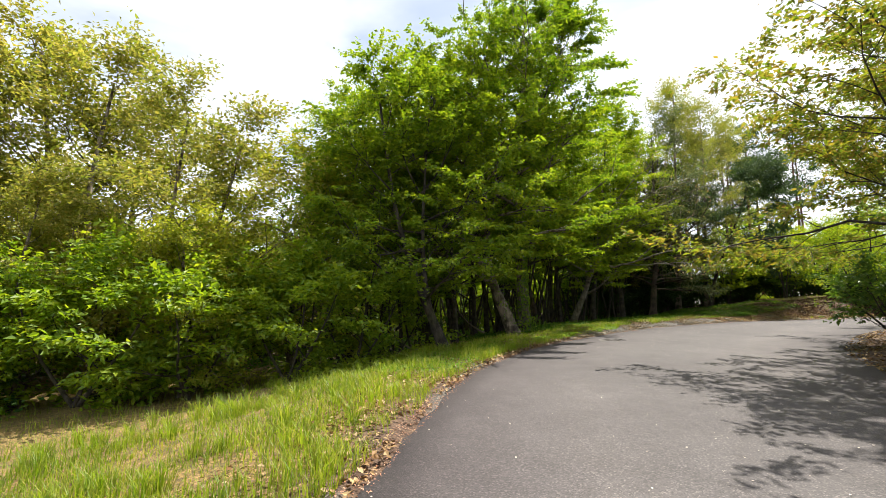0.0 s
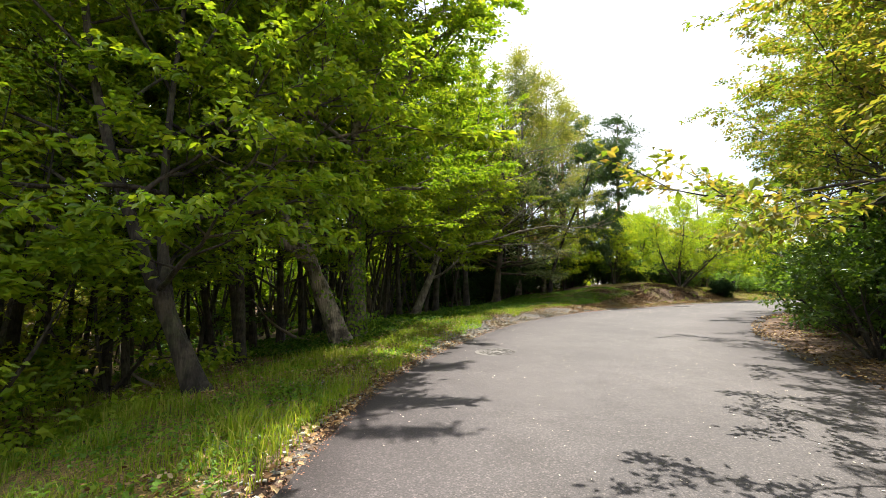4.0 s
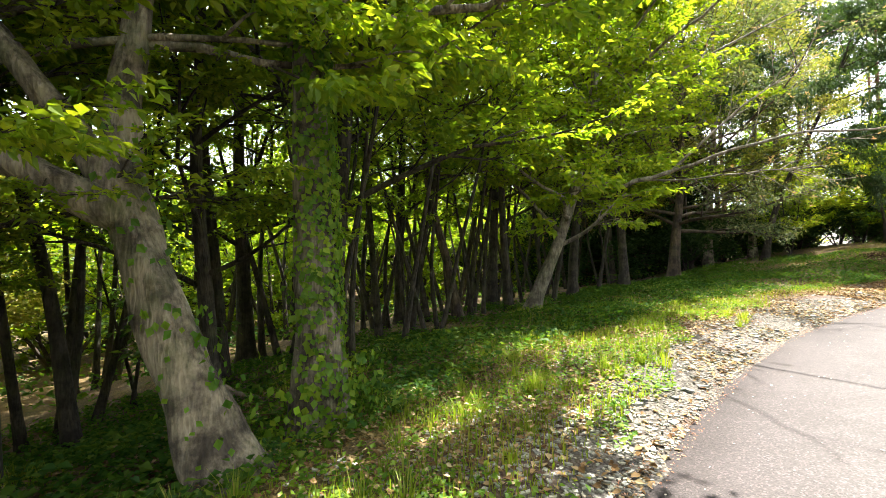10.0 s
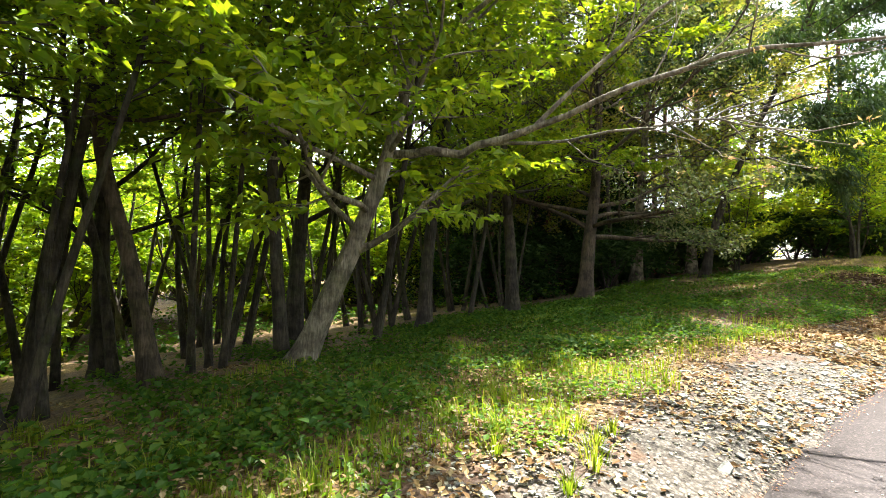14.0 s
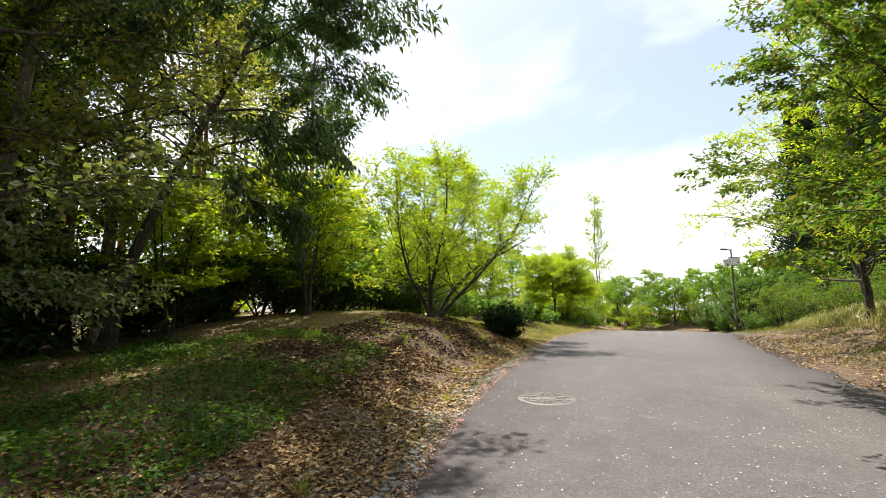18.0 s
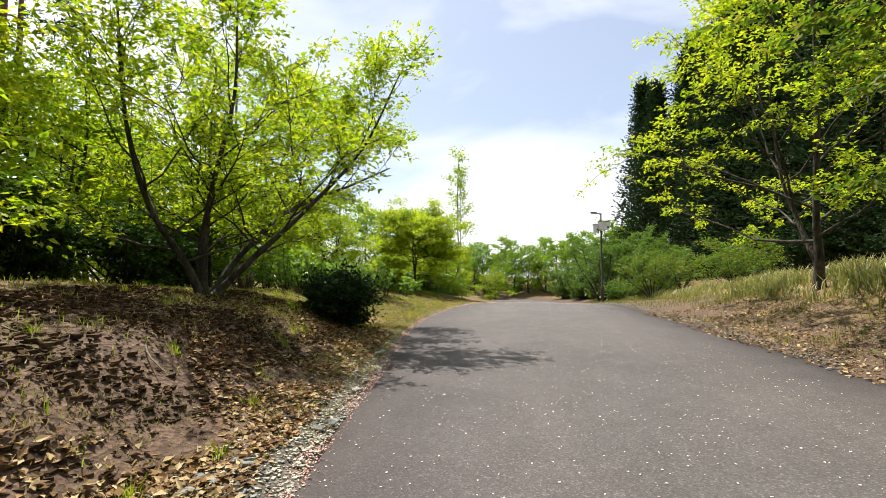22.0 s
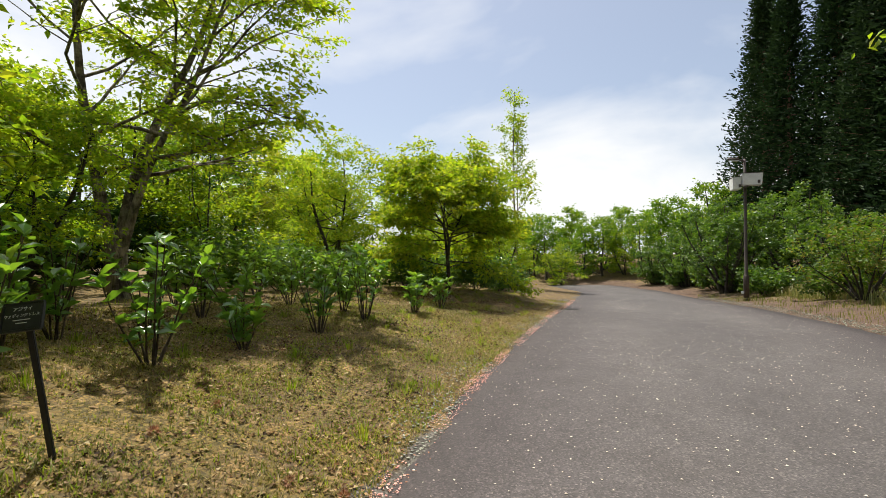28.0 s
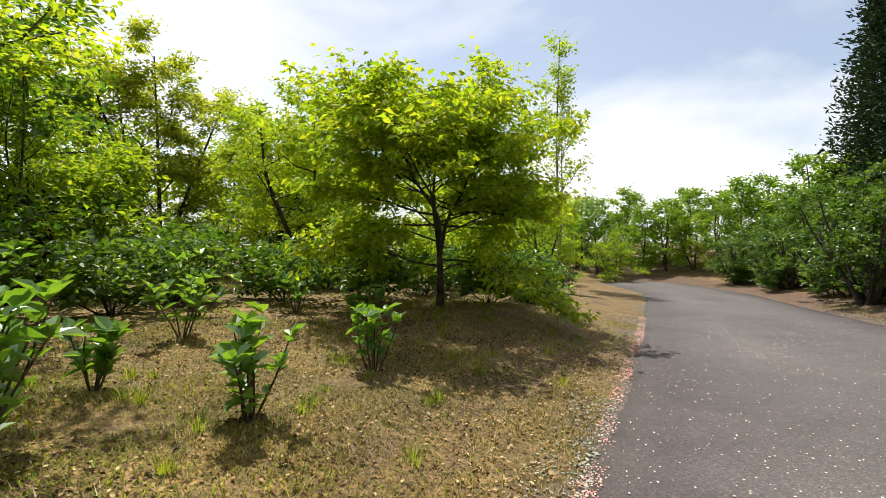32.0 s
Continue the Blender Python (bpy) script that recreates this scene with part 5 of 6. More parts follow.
c1, c2 = cedar(75.0, 19.2, 100, 21.5), cedar(69.5, 16.0, 101, 21.5)
for k, (x, y, s) in enumerate(((72.2, 18.2, 0.93), (65.5, 15.0, 1.0), (61.5, 13.8, 1.04), (57.5, 12.4, 0.98), (53.5, 11.4, 1.05), (50.0, 11.0, 0.98), (46.5, 9.6, 1.0), (66.0, 14.0, 1.05), (59.0, 11.0, 1.05), (52.0, 8.4, 1.05), (43.0, 8.4, 0.95), (79.5, 18.0, 1.0), (63.6, 9.6, 1.05), (56.0, 7.6, 1.05), (48.2, 6.4, 1.05), (70.0, 12.4, 1.05), (40.0, 5.0, 1.0), (62.6, 11.8, 1.18), (66.8, 12.6, 1.2), (58.8, 9.8, 1.15), (71.4, 14.8, 1.12))):
    another(c1 if k % 2 else c2, x, y, rng.uniform(0, 360), s)

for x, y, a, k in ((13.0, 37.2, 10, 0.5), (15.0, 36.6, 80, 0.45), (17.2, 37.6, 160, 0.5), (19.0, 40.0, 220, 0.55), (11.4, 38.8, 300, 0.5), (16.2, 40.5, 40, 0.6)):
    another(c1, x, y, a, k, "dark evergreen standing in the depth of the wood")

# ---- far woods ----
wood, _ = tree("distant_tree", -14.0, 38.0, "rounded green tree in the far wood", 110,
               [line3((0, 0, 0), (0.2, 0, 2.5), (0.0, 0.3, 5), (0.3, 0.1, 8.5)), line3((0.1, 0, 0), (1.2, 0, 2.5), (2.0, 0.3, 4.5), (2.4, 0.1, 6.6))], 0.18, "bark_dark", "fresh", 11, 0.38, dict(flat=0.5, spread=0.4),
               first=0.1, limbs=12, reach=3.2, angle=76, subs=3, twigs=3, twig=1.0, group="far wood", fine=False)
wood2, _ = tree("distant_tree", -4.0, 47.0, "dark green tree in the far wood", 111,
                [line3((0, 0, 0), (0.2, 0, 3), (0.0, 0.3, 6), (0.3, 0.1, 9.5))], 0.2, "bark_dark", "forest", 13, 0.4, dict(flat=0.4, spread=0.4),
                first=0.08, limbs=16, reach=3.4, angle=78, subs=3, twigs=3, twig=1.0, group="far wood", fine=False)
for k in range(46):
    if k < 20:  # beyond the end of the lane
        x, y = 74 + rng.uniform(0, 22), 22 + k * 1.6 + rng.uniform(-1, 1)
    elif k < 34:  # down the outer slope
        a = radians(70 + (k - 20) * 8.5)
        x, y = 8 + 30 * math.cos(a) * rng.uniform(0.85, 1.15), 20 + 30 * math.sin(a) * rng.uniform(0.85, 1.15)
    else:  # behind the garden
        x, y = 24 + (k - 34) * 4.2, 52 + rng.uniform(-3, 4)
    another(wood if k % 3 else wood2, x, y, rng.uniform(0, 360), rng.uniform(0.42, 0.62) if k < 20 else rng.uniform(0.7, 1.0), sink=0.3)


for k in range(18):  # a dark belt across the end of the lane
    another(wood2, 78 + 3 * math.sin(k * 2.3), 20 + k * 1.7, k * 70, rng.uniform(0.52, 0.7), sink=0.3)
for k in range(26):  # a belt of low growth that closes the garden
    x, y = 19 + k * 2.1, 44.5 + 3.5 * math.sin(k * 1.7) + (0.0 if k < 14 else (k - 14) * -0.55)
    another(edge_bush, x, y, rng.uniform(0, 360), rng.uniform(0.75, 1.15))


# ---- hydrangeas ----
def hydrangea(x, y, seed, tall, wide, stems, per, label):
    rng = np.random.default_rng(seed)
    ob = empty("hydrangea", x, y, at(x, y) - 0.03, label, "shrub", "hydrangeas in the bed")
    tips = []
    for i in range(stems):
        a, w = i * 2.399 + rng.normal(0, 0.3), wide * math.sqrt((i + 0.6) / stems)
        d = np.array([math.cos(a) * w, math.sin(a) * w, 0])
        h = tall * rng.uniform(0.65, 1.05)
        stem = wander(rng, d * 0.12, unit(d * 0.75 + np.array([0, 0, h])), math.hypot(h, w * 0.8), 6, 0.02, 0.07)
        tubes = Tubes()
        tubes.add(stem, np.linspace(0.011, 0.005, 7), 5)
        part("stem", tubes.mesh("stem", "bark_brown"), ob)
        for u in np.r_[rng.uniform(0.25, 0.95, 6), 0.97, 1.0]:
            p, e = along_line(stem, min(u, 0.99))
            tips.append((p, e, 0.1 if u > 0.9 else 0.05))
    p = np.repeat(np.array([t[0] for t in tips]), per, 0)
    e = np.repeat(np.array([t[1] for t in tips]), per, 0)
    n = len(p)
    a = rng.uniform(0, 6.28, n)
    out = np.column_stack([np.cos(a), np.sin(a), rng.normal(0.75, 0.45, n)])
    s = rng.uniform(0.09, 0.19, n)
    part("foliage", leaf_mesh("foliage", p + e * 0.03, out, np.column_stack([-np.cos(a) * 0.4, -np.sin(a) * 0.4, np.ones(n)]) + rng.normal(0, 0.35, (n, 3)), s, s * 0.6, "hydrangea", 0.12, 0.12, True), ob)


HYD = [(33.1, 32.9, 1.15, 0.55, 9), (34.3, 33.0, 0.55, 0.3, 6), (34.7, 33.5, 0.9, 0.4, 7), (35.7, 33.0, 1.15, 0.5, 9), (36.95, 33.0, 1.2, 0.5, 10), (35.3, 34.9, 1.1, 0.5, 8), (34.6, 35.1, 1.1, 0.5, 7),
       (37.5, 35.1, 1.0, 0.5, 7), (38.45, 32.8, 0.75, 0.4, 8), (40.2, 33.0, 0.7, 0.4, 7), (38.1, 34.2, 0.5, 0.25, 6), (37.3, 33.7, 1.0, 0.4, 8), (36.0, 36.4, 1.0, 0.5, 7), (38.2, 36.7, 1.0, 0.5, 7), (39.6, 35.4, 0.8, 0.4, 6), (40.6, 36.6, 0.9, 0.5, 7),
       (41.9, 34.4, 0.6, 0.35, 6), (33.2, 34.6, 1.1, 0.5, 8), (31.9, 33.2, 1.3, 0.55, 8), (33.0, 36.2, 1.2, 0.5, 7), (42.2, 36.2, 0.8, 0.45, 6), (46.9, 32.6, 0.6, 0.35, 6), (31.6, 32.6, 1.25, 0.5, 10), (32.4, 34.0, 1.35, 0.5, 9), (31.0, 34.2, 1.4, 0.6, 9), (34.0, 36.0, 1.2, 0.5, 8)]
for k, (x, y, h, w, n) in enumerate(HYD):
    hydrangea(x, y, 200 + k, h, w, n, 2, "hydrangea with bare stems and large fresh leaves" if h > 0.8 else "small young hydrangea in fresh leaf")


# ---- street lamp ----
def street_lamp(x, y):
    ob = empty("street_lamp", x, y, at(x, y) - 0.1, "brown steel lamp post with two white boxes", "street lamp", turn=0)
    part("pole", finish(turned([(0.1, 0), (0.1, 1.05), (0.085, 1.08), (0.06, 1.12), (0.052, 4.6), (0.045, 5.55)], 16), "pole", "pole", True), ob)
    part("hatch", finish(box((0.012, 0.1, 0.24), (-0.11, 0, 0.7), 0.003), "hatch", "pole"), ob)
    part("collar", finish(turned([(0.125, 0.1), (0.125, 0.2), (0.11, 0.22)], 16), "collar", "pole"), ob)
    part("junction", finish(box((0.06, 0.14, 0.1), (-0.02, 0.1, 0.42), 0.01), "junction", "white"), ob)
    tubes = Tubes()
    tubes.add([(0, 0, 5.46), (-0.06, 0.1, 5.5), (-0.08, 0.2, 5.52)], [0.04, 0.035, 0.03], 8)
    part("arm", tubes.mesh("arm", "pole"), ob)
    head = part("lamp_head", finish(box((0.18, 0.46, 0.11), (0, 0, 0), 0.045, Euler((0.1, 0, 0.3)).to_matrix().to_4x4()), "lamp_head", "pole", True), ob)
    head.matrix_basis = pose(-0.14, 0.4, 5.55)
    part("lens", finish(box((0.13, 0.36, 0.04), (0, 0, -0.05), 0.012, Euler((0.1, 0, 0.3)).to_matrix().to_4x4()), "lens", "glass"), head)
    for dx, dy, dz, wide, deep in ((-0.26, -0.16, 4.72, 0.68, 0.36), (-0.06, 0.33, 4.6, 0.3, 0.62)):
        bx = empty_part("white_box", ob, pose(dx, dy, dz, 0, 0, 4))
        bm = box((deep, wide, 0.46), (0, 0, 0), 0.02)
        for v in bm.verts:
            if v.co.z < 0:
                v.co.x *= 0.82
                v.co.y *= 0.9
        part("case", finish(bm, "case", "white"), bx)
        part("lid", finish(box((deep + 0.03, wide + 0.03, 0.025), (0, 0, 0.235), 0.008), "lid", "pole"), bx)
        part("label_plate", finish(box((0.006, 0.09, 0.12), (-deep * 0.44, -wide * 0.3, -0.1)), "label_plate", "pole"), bx)
    part("bracket", finish(box((0.5, 0.06, 0.05), (-0.2, 0, 4.45), 0.01), "bracket", "pole"), ob)


def empty_part(name, parent, m):
    ob = new(name)
    ob.parent, ob.matrix_basis = parent, m
    return ob


street_lamp(51.1, 24.9)


# ---- plant label ----
def plant_label(x, y):
    ob = empty("plant_label", x, y, at(x, y) - 0.21, "black plant label on a slim black stake", "sign", turn=-62)
    lean = pose(0, 0, 0, 3, -7, 0)
    stake = part("stake", finish(box((0.035, 0.02, 1.06), (0, 0, 0.53), 0.004), "stake", "black"), ob)
    stake.matrix_basis = lean
    plate = part("plate", finish(box((0.2, 0.014, 0.15), (0, 0, 0), 0.004), "plate", "black"), ob)
    plate.matrix_basis = lean @ pose(-0.01, -0.02, 1.04, -22, 0, 0)
    for dx, dz, w, h in ((0, 0.079, 0.21, 0.01), (0, -0.079, 0.21, 0.01), (0.104, 0, 0.01, 0.15), (-0.104, 0, 0.01, 0.15)):
        part("border", finish(box((w, 0.022, h), (dx, 0, dz), 0.002), "border", "black"), plate)
    for text, size, z in (("アジサイ", 0.026, 0.035), ("ウェディングドレス", 0.021, 0.0)):
        cu = bpy.data.curves.new("lettering", "FONT")
        cu.body, cu.size, cu.align_x, cu.extrude = text, size, "CENTER", 0.0006
        cu.materials.append(M["letter"])
        ob2 = new("lettering", cu)
        ob2.parent, ob2.matrix_basis = plate, pose(0, -0.0085, z, 90, 0, 0)
    for k in range(2):
        part("print_line", finish(box((0.09 - 0.03 * k, 0.002, 0.004), (0, -0.008, -0.018 - 0.018 * k)), "print_line", "letter"), plate)


plant_label(31.75, 31.75)


# ---- what grows and lies on the ground ----
rng = np.random.default_rng(77)


def blades(name, x, y, h0, h1, w, mat, label, bend=0.5):
    n = len(x)
    a = rng.uniform(0, 6.28, n)
    k = rng.uniform(0.05, bend, n)
    stuff(name, blade_mesh(name, on_ground(x, y, -0.01), np.column_stack([np.cos(a) * k, np.sin(a) * k]), rng.uniform(h0, h1, n) * (0.75 + 0.35 * np.sin(x * 3.1 + np.sin(y * 2.3) * 2)), w, mat), label, "grass")


def spikes(name, x, y, h0, h1, w, mat, label):
    n = len(x)
    stuff(name, spike_mesh(name, on_ground(x, y, -0.005), rng.normal(0, 0.7, (n, 2)), rng.uniform(h0, h1, n), w, mat), label, "grass")


def flat_leaves(name, x, y, size, mat, label, category, lift=0.02, tilt=0.25, slim=0.6):
    n = len(x)
    a = rng.uniform(0, 6.28, n)
    s = size * rng.uniform(0.5, 1.2, n)
    p = on_ground(x, y, 0) + np.column_stack([np.zeros(n), np.zeros(n), rng.uniform(0.2, 1, n) * lift])
    al = np.column_stack([np.cos(a), np.sin(a), rng.normal(0, tilt, n)])
    no = np.column_stack([rng.normal(0, tilt, n), rng.normal(0, tilt, n), np.ones(n)])
    stuff(name, leaf_mesh(name, p, al, no, s, s * slim, mat, 0.12, 0.08), label, category)


def thin(x, y, keep, scale=1.0):
    m = patchy(rng, x, y, keep, scale)
    return x[m], y[m]


def off_gravel(x, y):
    """Leaves the stony strip beside the bend bare."""
    row, off = station(x, y)
    keep = off - LINE[row, 3] > np.interp(x, [8.5, 10.5, 16.0], [0.2, 1.1, 1.4]) + 0.25 * np.sin(x * 3.0 + y * 1.7)
    return x[keep], y[keep]


# long grass of the first verge
x, y = thin(*strip(rng, 60000, 5.5, 9.6, 0.12, 11.0, 1, 1.6), 0.62)
blades("long_grass", x, y, 0.07, 0.32, 0.008, "grass", "long green grass on the verge", 1.0)
x, y = off_gravel(*thin(*strip(rng, 52000, 8.6, 19.0, 0.4, 5.5, 1, 1.1), 0.45, 1.1))
blades("verge_grass", x, y, 0.06, 0.24, 0.01, "grass", "patchy green grass under the trees")
x, y = thin(*strip(rng, 170000, 18.0, 48.0, 0.05, 6.0, 1, 1.0), 0.42, 1.4)
spikes("dry_turf", x, y, 0.015, 0.06, 0.01, "turf", "short dry turf and moss")
x, y = thin(*strip(rng, 80000, 28.5, 39.0, 0.1, 4.6, 1, 1.0), 0.5, 1.9)
spikes("mossy_turf", x, y, 0.012, 0.042, 0.011, "grass", "low mossy turf in olive and gold patches")
x, y = thin(*strip(rng, 230000, 27.5, 42.0, 0.08, 5.5, 1, 1.0), 0.6, 0.9)
spikes("close_turf", x, y, 0.012, 0.05, 0.008, "turf", "dense short turf with yellowed blades")
x, y = thin(*strip(rng, 120000, 27.5, 42.0, 0.3, 6.0, 1, 0.9), 0.35, 1.5)
spikes("moss_cushions", x, y, 0.008, 0.028, 0.012, "moss", "cushions of green gold moss in the turf")
x, y = thin(*strip(rng, 34000, 20.0, 48.0, 0.2, 7.0, 1, 1.0), 0.3, 2.2)
blades("turf_tufts", x, y, 0.04, 0.12, 0.008, "grass", "small green tufts in the turf", 0.8)
x, y = thin(*strip(rng, 24000, 22.0, 58.0, 0.3, 4.2, -1, 0.9), 0.5)
blades("bank_grass", x, y, 0.05, 0.22, 0.011, "sasa", "yellowing grass on the bank")
x, y = thin(*strip(rng, 30000, 25.0, 58.0, 2.3, 6.5, -1, 0.9), 0.6)
blades("dwarf_bamboo", x, y, 0.18, 0.55, 0.028, "straw", "pale dwarf bamboo leaves on the bank", 0.9)
x, y = thin(*strip(rng, 34000, 6.2, 8.4, 0.25, 4.0, 1, 1.1), 0.6, 1.6)
blades("near_grass", x, y, 0.06, 0.27, 0.009, "grass", "coarse tufted grass beside the lane", 0.9)
x, y = thin(*strip(rng, 9000, 6.0, 9.5, 0.0, 1.3, 1, 1.4), 0.6, 1.5)
flat_leaves("verge_leaves", x, y, 0.07, "litter", "dry leaves caught in the verge grass", "leaf litter", 0.05, 0.4)
def tufts(name, x, y, per, h0, h1, mat, label):
    """Clumps of blades leaning outwards."""
    n = len(x) * per
    cx, cy, big = np.repeat(x, per), np.repeat(y, per), np.repeat(rng.uniform(0.6, 1.2, len(x)), per)
    a, r = rng.uniform(0, 6.28, n), rng.uniform(0, 1, n) ** 0.7
    px, py = cx + np.cos(a) * r * 0.09 * big, cy + np.sin(a) * r * 0.09 * big
    k = r * 0.75 + 0.05
    stuff(name, blade_mesh(name, on_ground(px, py, -0.01), np.column_stack([np.cos(a) * k, np.sin(a) * k]), rng.uniform(h0, h1, n) * big, 0.008, mat), label, "grass")


x, y = strip(rng, 110, 9.0, 15.5, 0.5, 3.0, 1, 0.9)
tufts("grass_tufts", x, y, 60, 0.08, 0.24, "grass", "scattered tufts of fresh grass on the stony verge")
x, y = strip(rng, 90, 6.2, 8.0, 0.6, 5.0, 1, 0.9)
tufts("tall_tufts", x, y, 60, 0.14, 0.36, "grass", "taller tufts of grass standing out of the verge")
x, y = strip(rng, 150, 18.0, 46.0, 0.3, 4.5, 1, 0.9)
tufts("small_tufts", x, y, 36, 0.06, 0.17, "grass", "small tufts of weeds and grass on the bank")
# low broad-leaved cover; the "cover" greens have woodland shade mixed into them
x, y = off_gravel(*thin(*strip(rng, 42000, 7.0, 16.0, 0.25, 3.6, 1, 1.1), 0.42, 1.2))
flat_leaves("low_weeds", x, y, 0.055, "ivy", "low round-leaved weeds on the verge", "weeds", 0.09, 0.35, 0.8)
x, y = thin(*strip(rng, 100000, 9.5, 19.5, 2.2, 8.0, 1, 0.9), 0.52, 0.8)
flat_leaves("ground_ivy", x, y, 0.075, "cover", "ground cover under the trees, its green darkened for shade", "weeds", 0.16, 0.4, 0.75)
x, y = thin(*strip(rng, 14000, 5.0, 30.0, 0.7, 4.0, -1, 0.9), 0.5)
flat_leaves("bank_weeds", x, y, 0.07, "cover", "sparse weeds on the shaded bank", "weeds", 0.14, 0.4, 0.7)
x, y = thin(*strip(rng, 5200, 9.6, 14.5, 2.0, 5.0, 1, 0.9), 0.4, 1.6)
flat_leaves("broad_weeds", x, y, 0.1, "cover", "broad leaves crowding the slope, their green darkened for shade", "weeds", 0.24, 0.35, 0.85)
x, y = thin(*strip(rng, 70000, 16.0, 23.5, 1.7, 8.0, 1, 1.0), 0.5, 0.9)
flat_leaves("mound_weeds", x, y, 0.06, "cover", "low green weeds over the top of the mound", "weeds", 0.1, 0.4, 0.75)
x, y = thin(*strip(rng, 22000, 8.6, 17.5, 0.8, 5.0, 1, 1.0), 0.5, 1.3)
flat_leaves("woodland_litter", x, y, 0.055, "litter", "brown fallen leaves among the ground cover", "leaf litter", 0.13, 0.35)
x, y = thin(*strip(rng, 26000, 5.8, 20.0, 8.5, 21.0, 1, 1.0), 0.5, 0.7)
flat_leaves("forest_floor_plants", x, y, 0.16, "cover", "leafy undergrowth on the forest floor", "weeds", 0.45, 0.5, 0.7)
# litter
x, y = thin(*strip(rng, 46000, 8.0, 24.0, 0.0, 6.5, 1, 1.1), 0.55)
flat_leaves("leaf_litter", x, y, 0.075, "litter", "dry brown leaf litter on the outer verge", "leaf litter", 0.025, 0.3)
x, y = thin(*strip(rng, 46000, 17.5, 31.0, 0.25, 2.6, 1, 1.0), 0.7, 1.7)
row_, off_ = station(x, y)
keep = off_ - LINE[row_, 3] < np.interp(x, [19, 23], [2.6, 1.35]) + 0.3 * np.sin(x * 2.1 + y)
x, y = x[keep], y[keep]
flat_leaves("bank_litter", x, y, 0.075, "litter", "pale dry leaves lying thick on the cut bank", "leaf litter", 0.025, 0.35)
x, y = thin(*strip(rng, 30000, 5.0, 36.0, -0.25, 2.6, -1, 1.1), 0.7)
flat_leaves("fallen_leaves", x, y, 0.08, "litter", "dry brown leaves along the inner edge", "leaf litter", 0.03, 0.35)
x, y = thin(*strip(rng, 40000, 28.0, 46.0, 0.1, 6.0, 1, 1.0), 0.55, 1.3)
flat_leaves("dead_leaves", x, y, 0.042, "litter", "scattered dead leaves on the turf", "leaf litter", 0.02, 0.3)
x, y = thin(*strip(rng, 30000, 28.0, 44.0, 0.2, 6.0, 1, 1.0), 0.5, 1.9)
flat_leaves("brown_leaves", x, y, 0.045, "rot", "dark brown leaf scraps in the turf", "leaf litter", 0.025, 0.4)
x, y = strip(rng, 18000, 5.5, 50.0, -0.1, 0.16, 1, 0.9)
keep = rng.uniform(0, 1, len(x)) < np.interp(x, [22, 30], [1.0, 0.25])
x, y = x[keep], y[keep]
flat_leaves("rusty_edge", x, y, 0.025, "needles", "rusty needles and bud scales along the road's edge", "leaf litter", 0.012, 0.2, 0.45)
x, y = thin(*strip(rng, 15000, 17.0, 50.0, -0.06, 0.1, 1, 0.9), 0.5, 2.0)
flat_leaves("pink_petals", x, y, 0.019, "pink", "drift of pink petals along the road's edge", "petals", 0.012, 0.2, 0.8)
x, y = strip(rng, 12500, 6.0, 52.0, -5.4, 0.0, 1, 1.0)
keep = rng.uniform(0, 1, len(x)) < np.clip((x - 2) / 26, 0.12, 1.0)
x, y = x[keep], y[keep]
row_, off_ = station(x, y)
zz = LINE[row_, 2] + 0.035 * (1 - (off_ / LINE[row_, 3]) ** 2) + 0.004
a = rng.uniform(0, 6.28, len(x))
s = rng.uniform(0.01, 0.024, len(x))
stuff("white_petals", leaf_mesh("white_petals", np.column_stack([x, y, zz]), np.column_stack([np.cos(a), np.sin(a), rng.uniform(0, 0.25, len(x))]), np.tile([0, 0, 1.0], (len(x), 1)), s, s * 0.8, "petal", 0.15), "small white petals scattered on the asphalt", "petals")


def chips(name, x, y, size, mat, label):
    """Broken flat stones."""
    n = len(x)
    c = on_ground(x, y, 0.004)
    a = rng.uniform(0, 6.28, n)
    s = size * rng.uniform(0.4, 1.4, n)
    u, w = np.column_stack([np.cos(a), np.sin(a), rng.normal(0, 0.12, n)]), np.column_stack([-np.sin(a), np.cos(a), rng.normal(0, 0.12, n)])
    k = rng.uniform(0.4, 0.9, n)
    up = np.array([0, 0, 1.0])
    ss, kk, th = s[:, None], k[:, None], (s * 0.16)[:, None]
    rim = [c + u * ss * 0.5, c + w * ss * kk * 0.5, c - u * ss * 0.45 + w * ss * 0.1, c - w * ss * kk * 0.45 + u * ss * 0.12]
    v = np.stack([p + up * th for p in rim] + [p - up * th * 0.5 for p in rim], 1)
    b = np.arange(n)[:, None] * 8
    f = np.concatenate([b + [0, 1, 2, 3], b + [0, 4, 5, 1], b + [1, 5, 6, 2], b + [2, 6, 7, 3], b + [3, 7, 4, 0]], 0)
    stuff(name, mesh_of(name, v.reshape(-1, 3), f, mat), label, "gravel")


x, y = thin(*strip(rng, 26000, 10.0, 30.0, 0.0, 2.0, 1, 1.3), 0.6)
row_, off_ = station(x, y)
keep = off_ - LINE[row_, 3] < np.interp(x, [17, 21, 26], [2.2, 1.0, 0.5])
x, y = x[keep], y[keep]
chips("shale_chips", x, y, 0.038, "shale", "grey shale chips along the road's edge")
x, y = thin(*strip(rng, 8000, 24.0, 50.0, 0.0, 0.45, 1, 1.5), 0.45, 1.5)
chips("edge_gravel", x, y, 0.028, "shale", "grey gravel between asphalt and turf")
x, y = thin(*strip(rng, 13000, 21.5, 31.0, 0.9, 3.4, 1, 1.0), 0.6, 1.2)
chips("soil_clods", x, y, 0.085, "clod", "dark crumbling clods of soil on the cut bank")
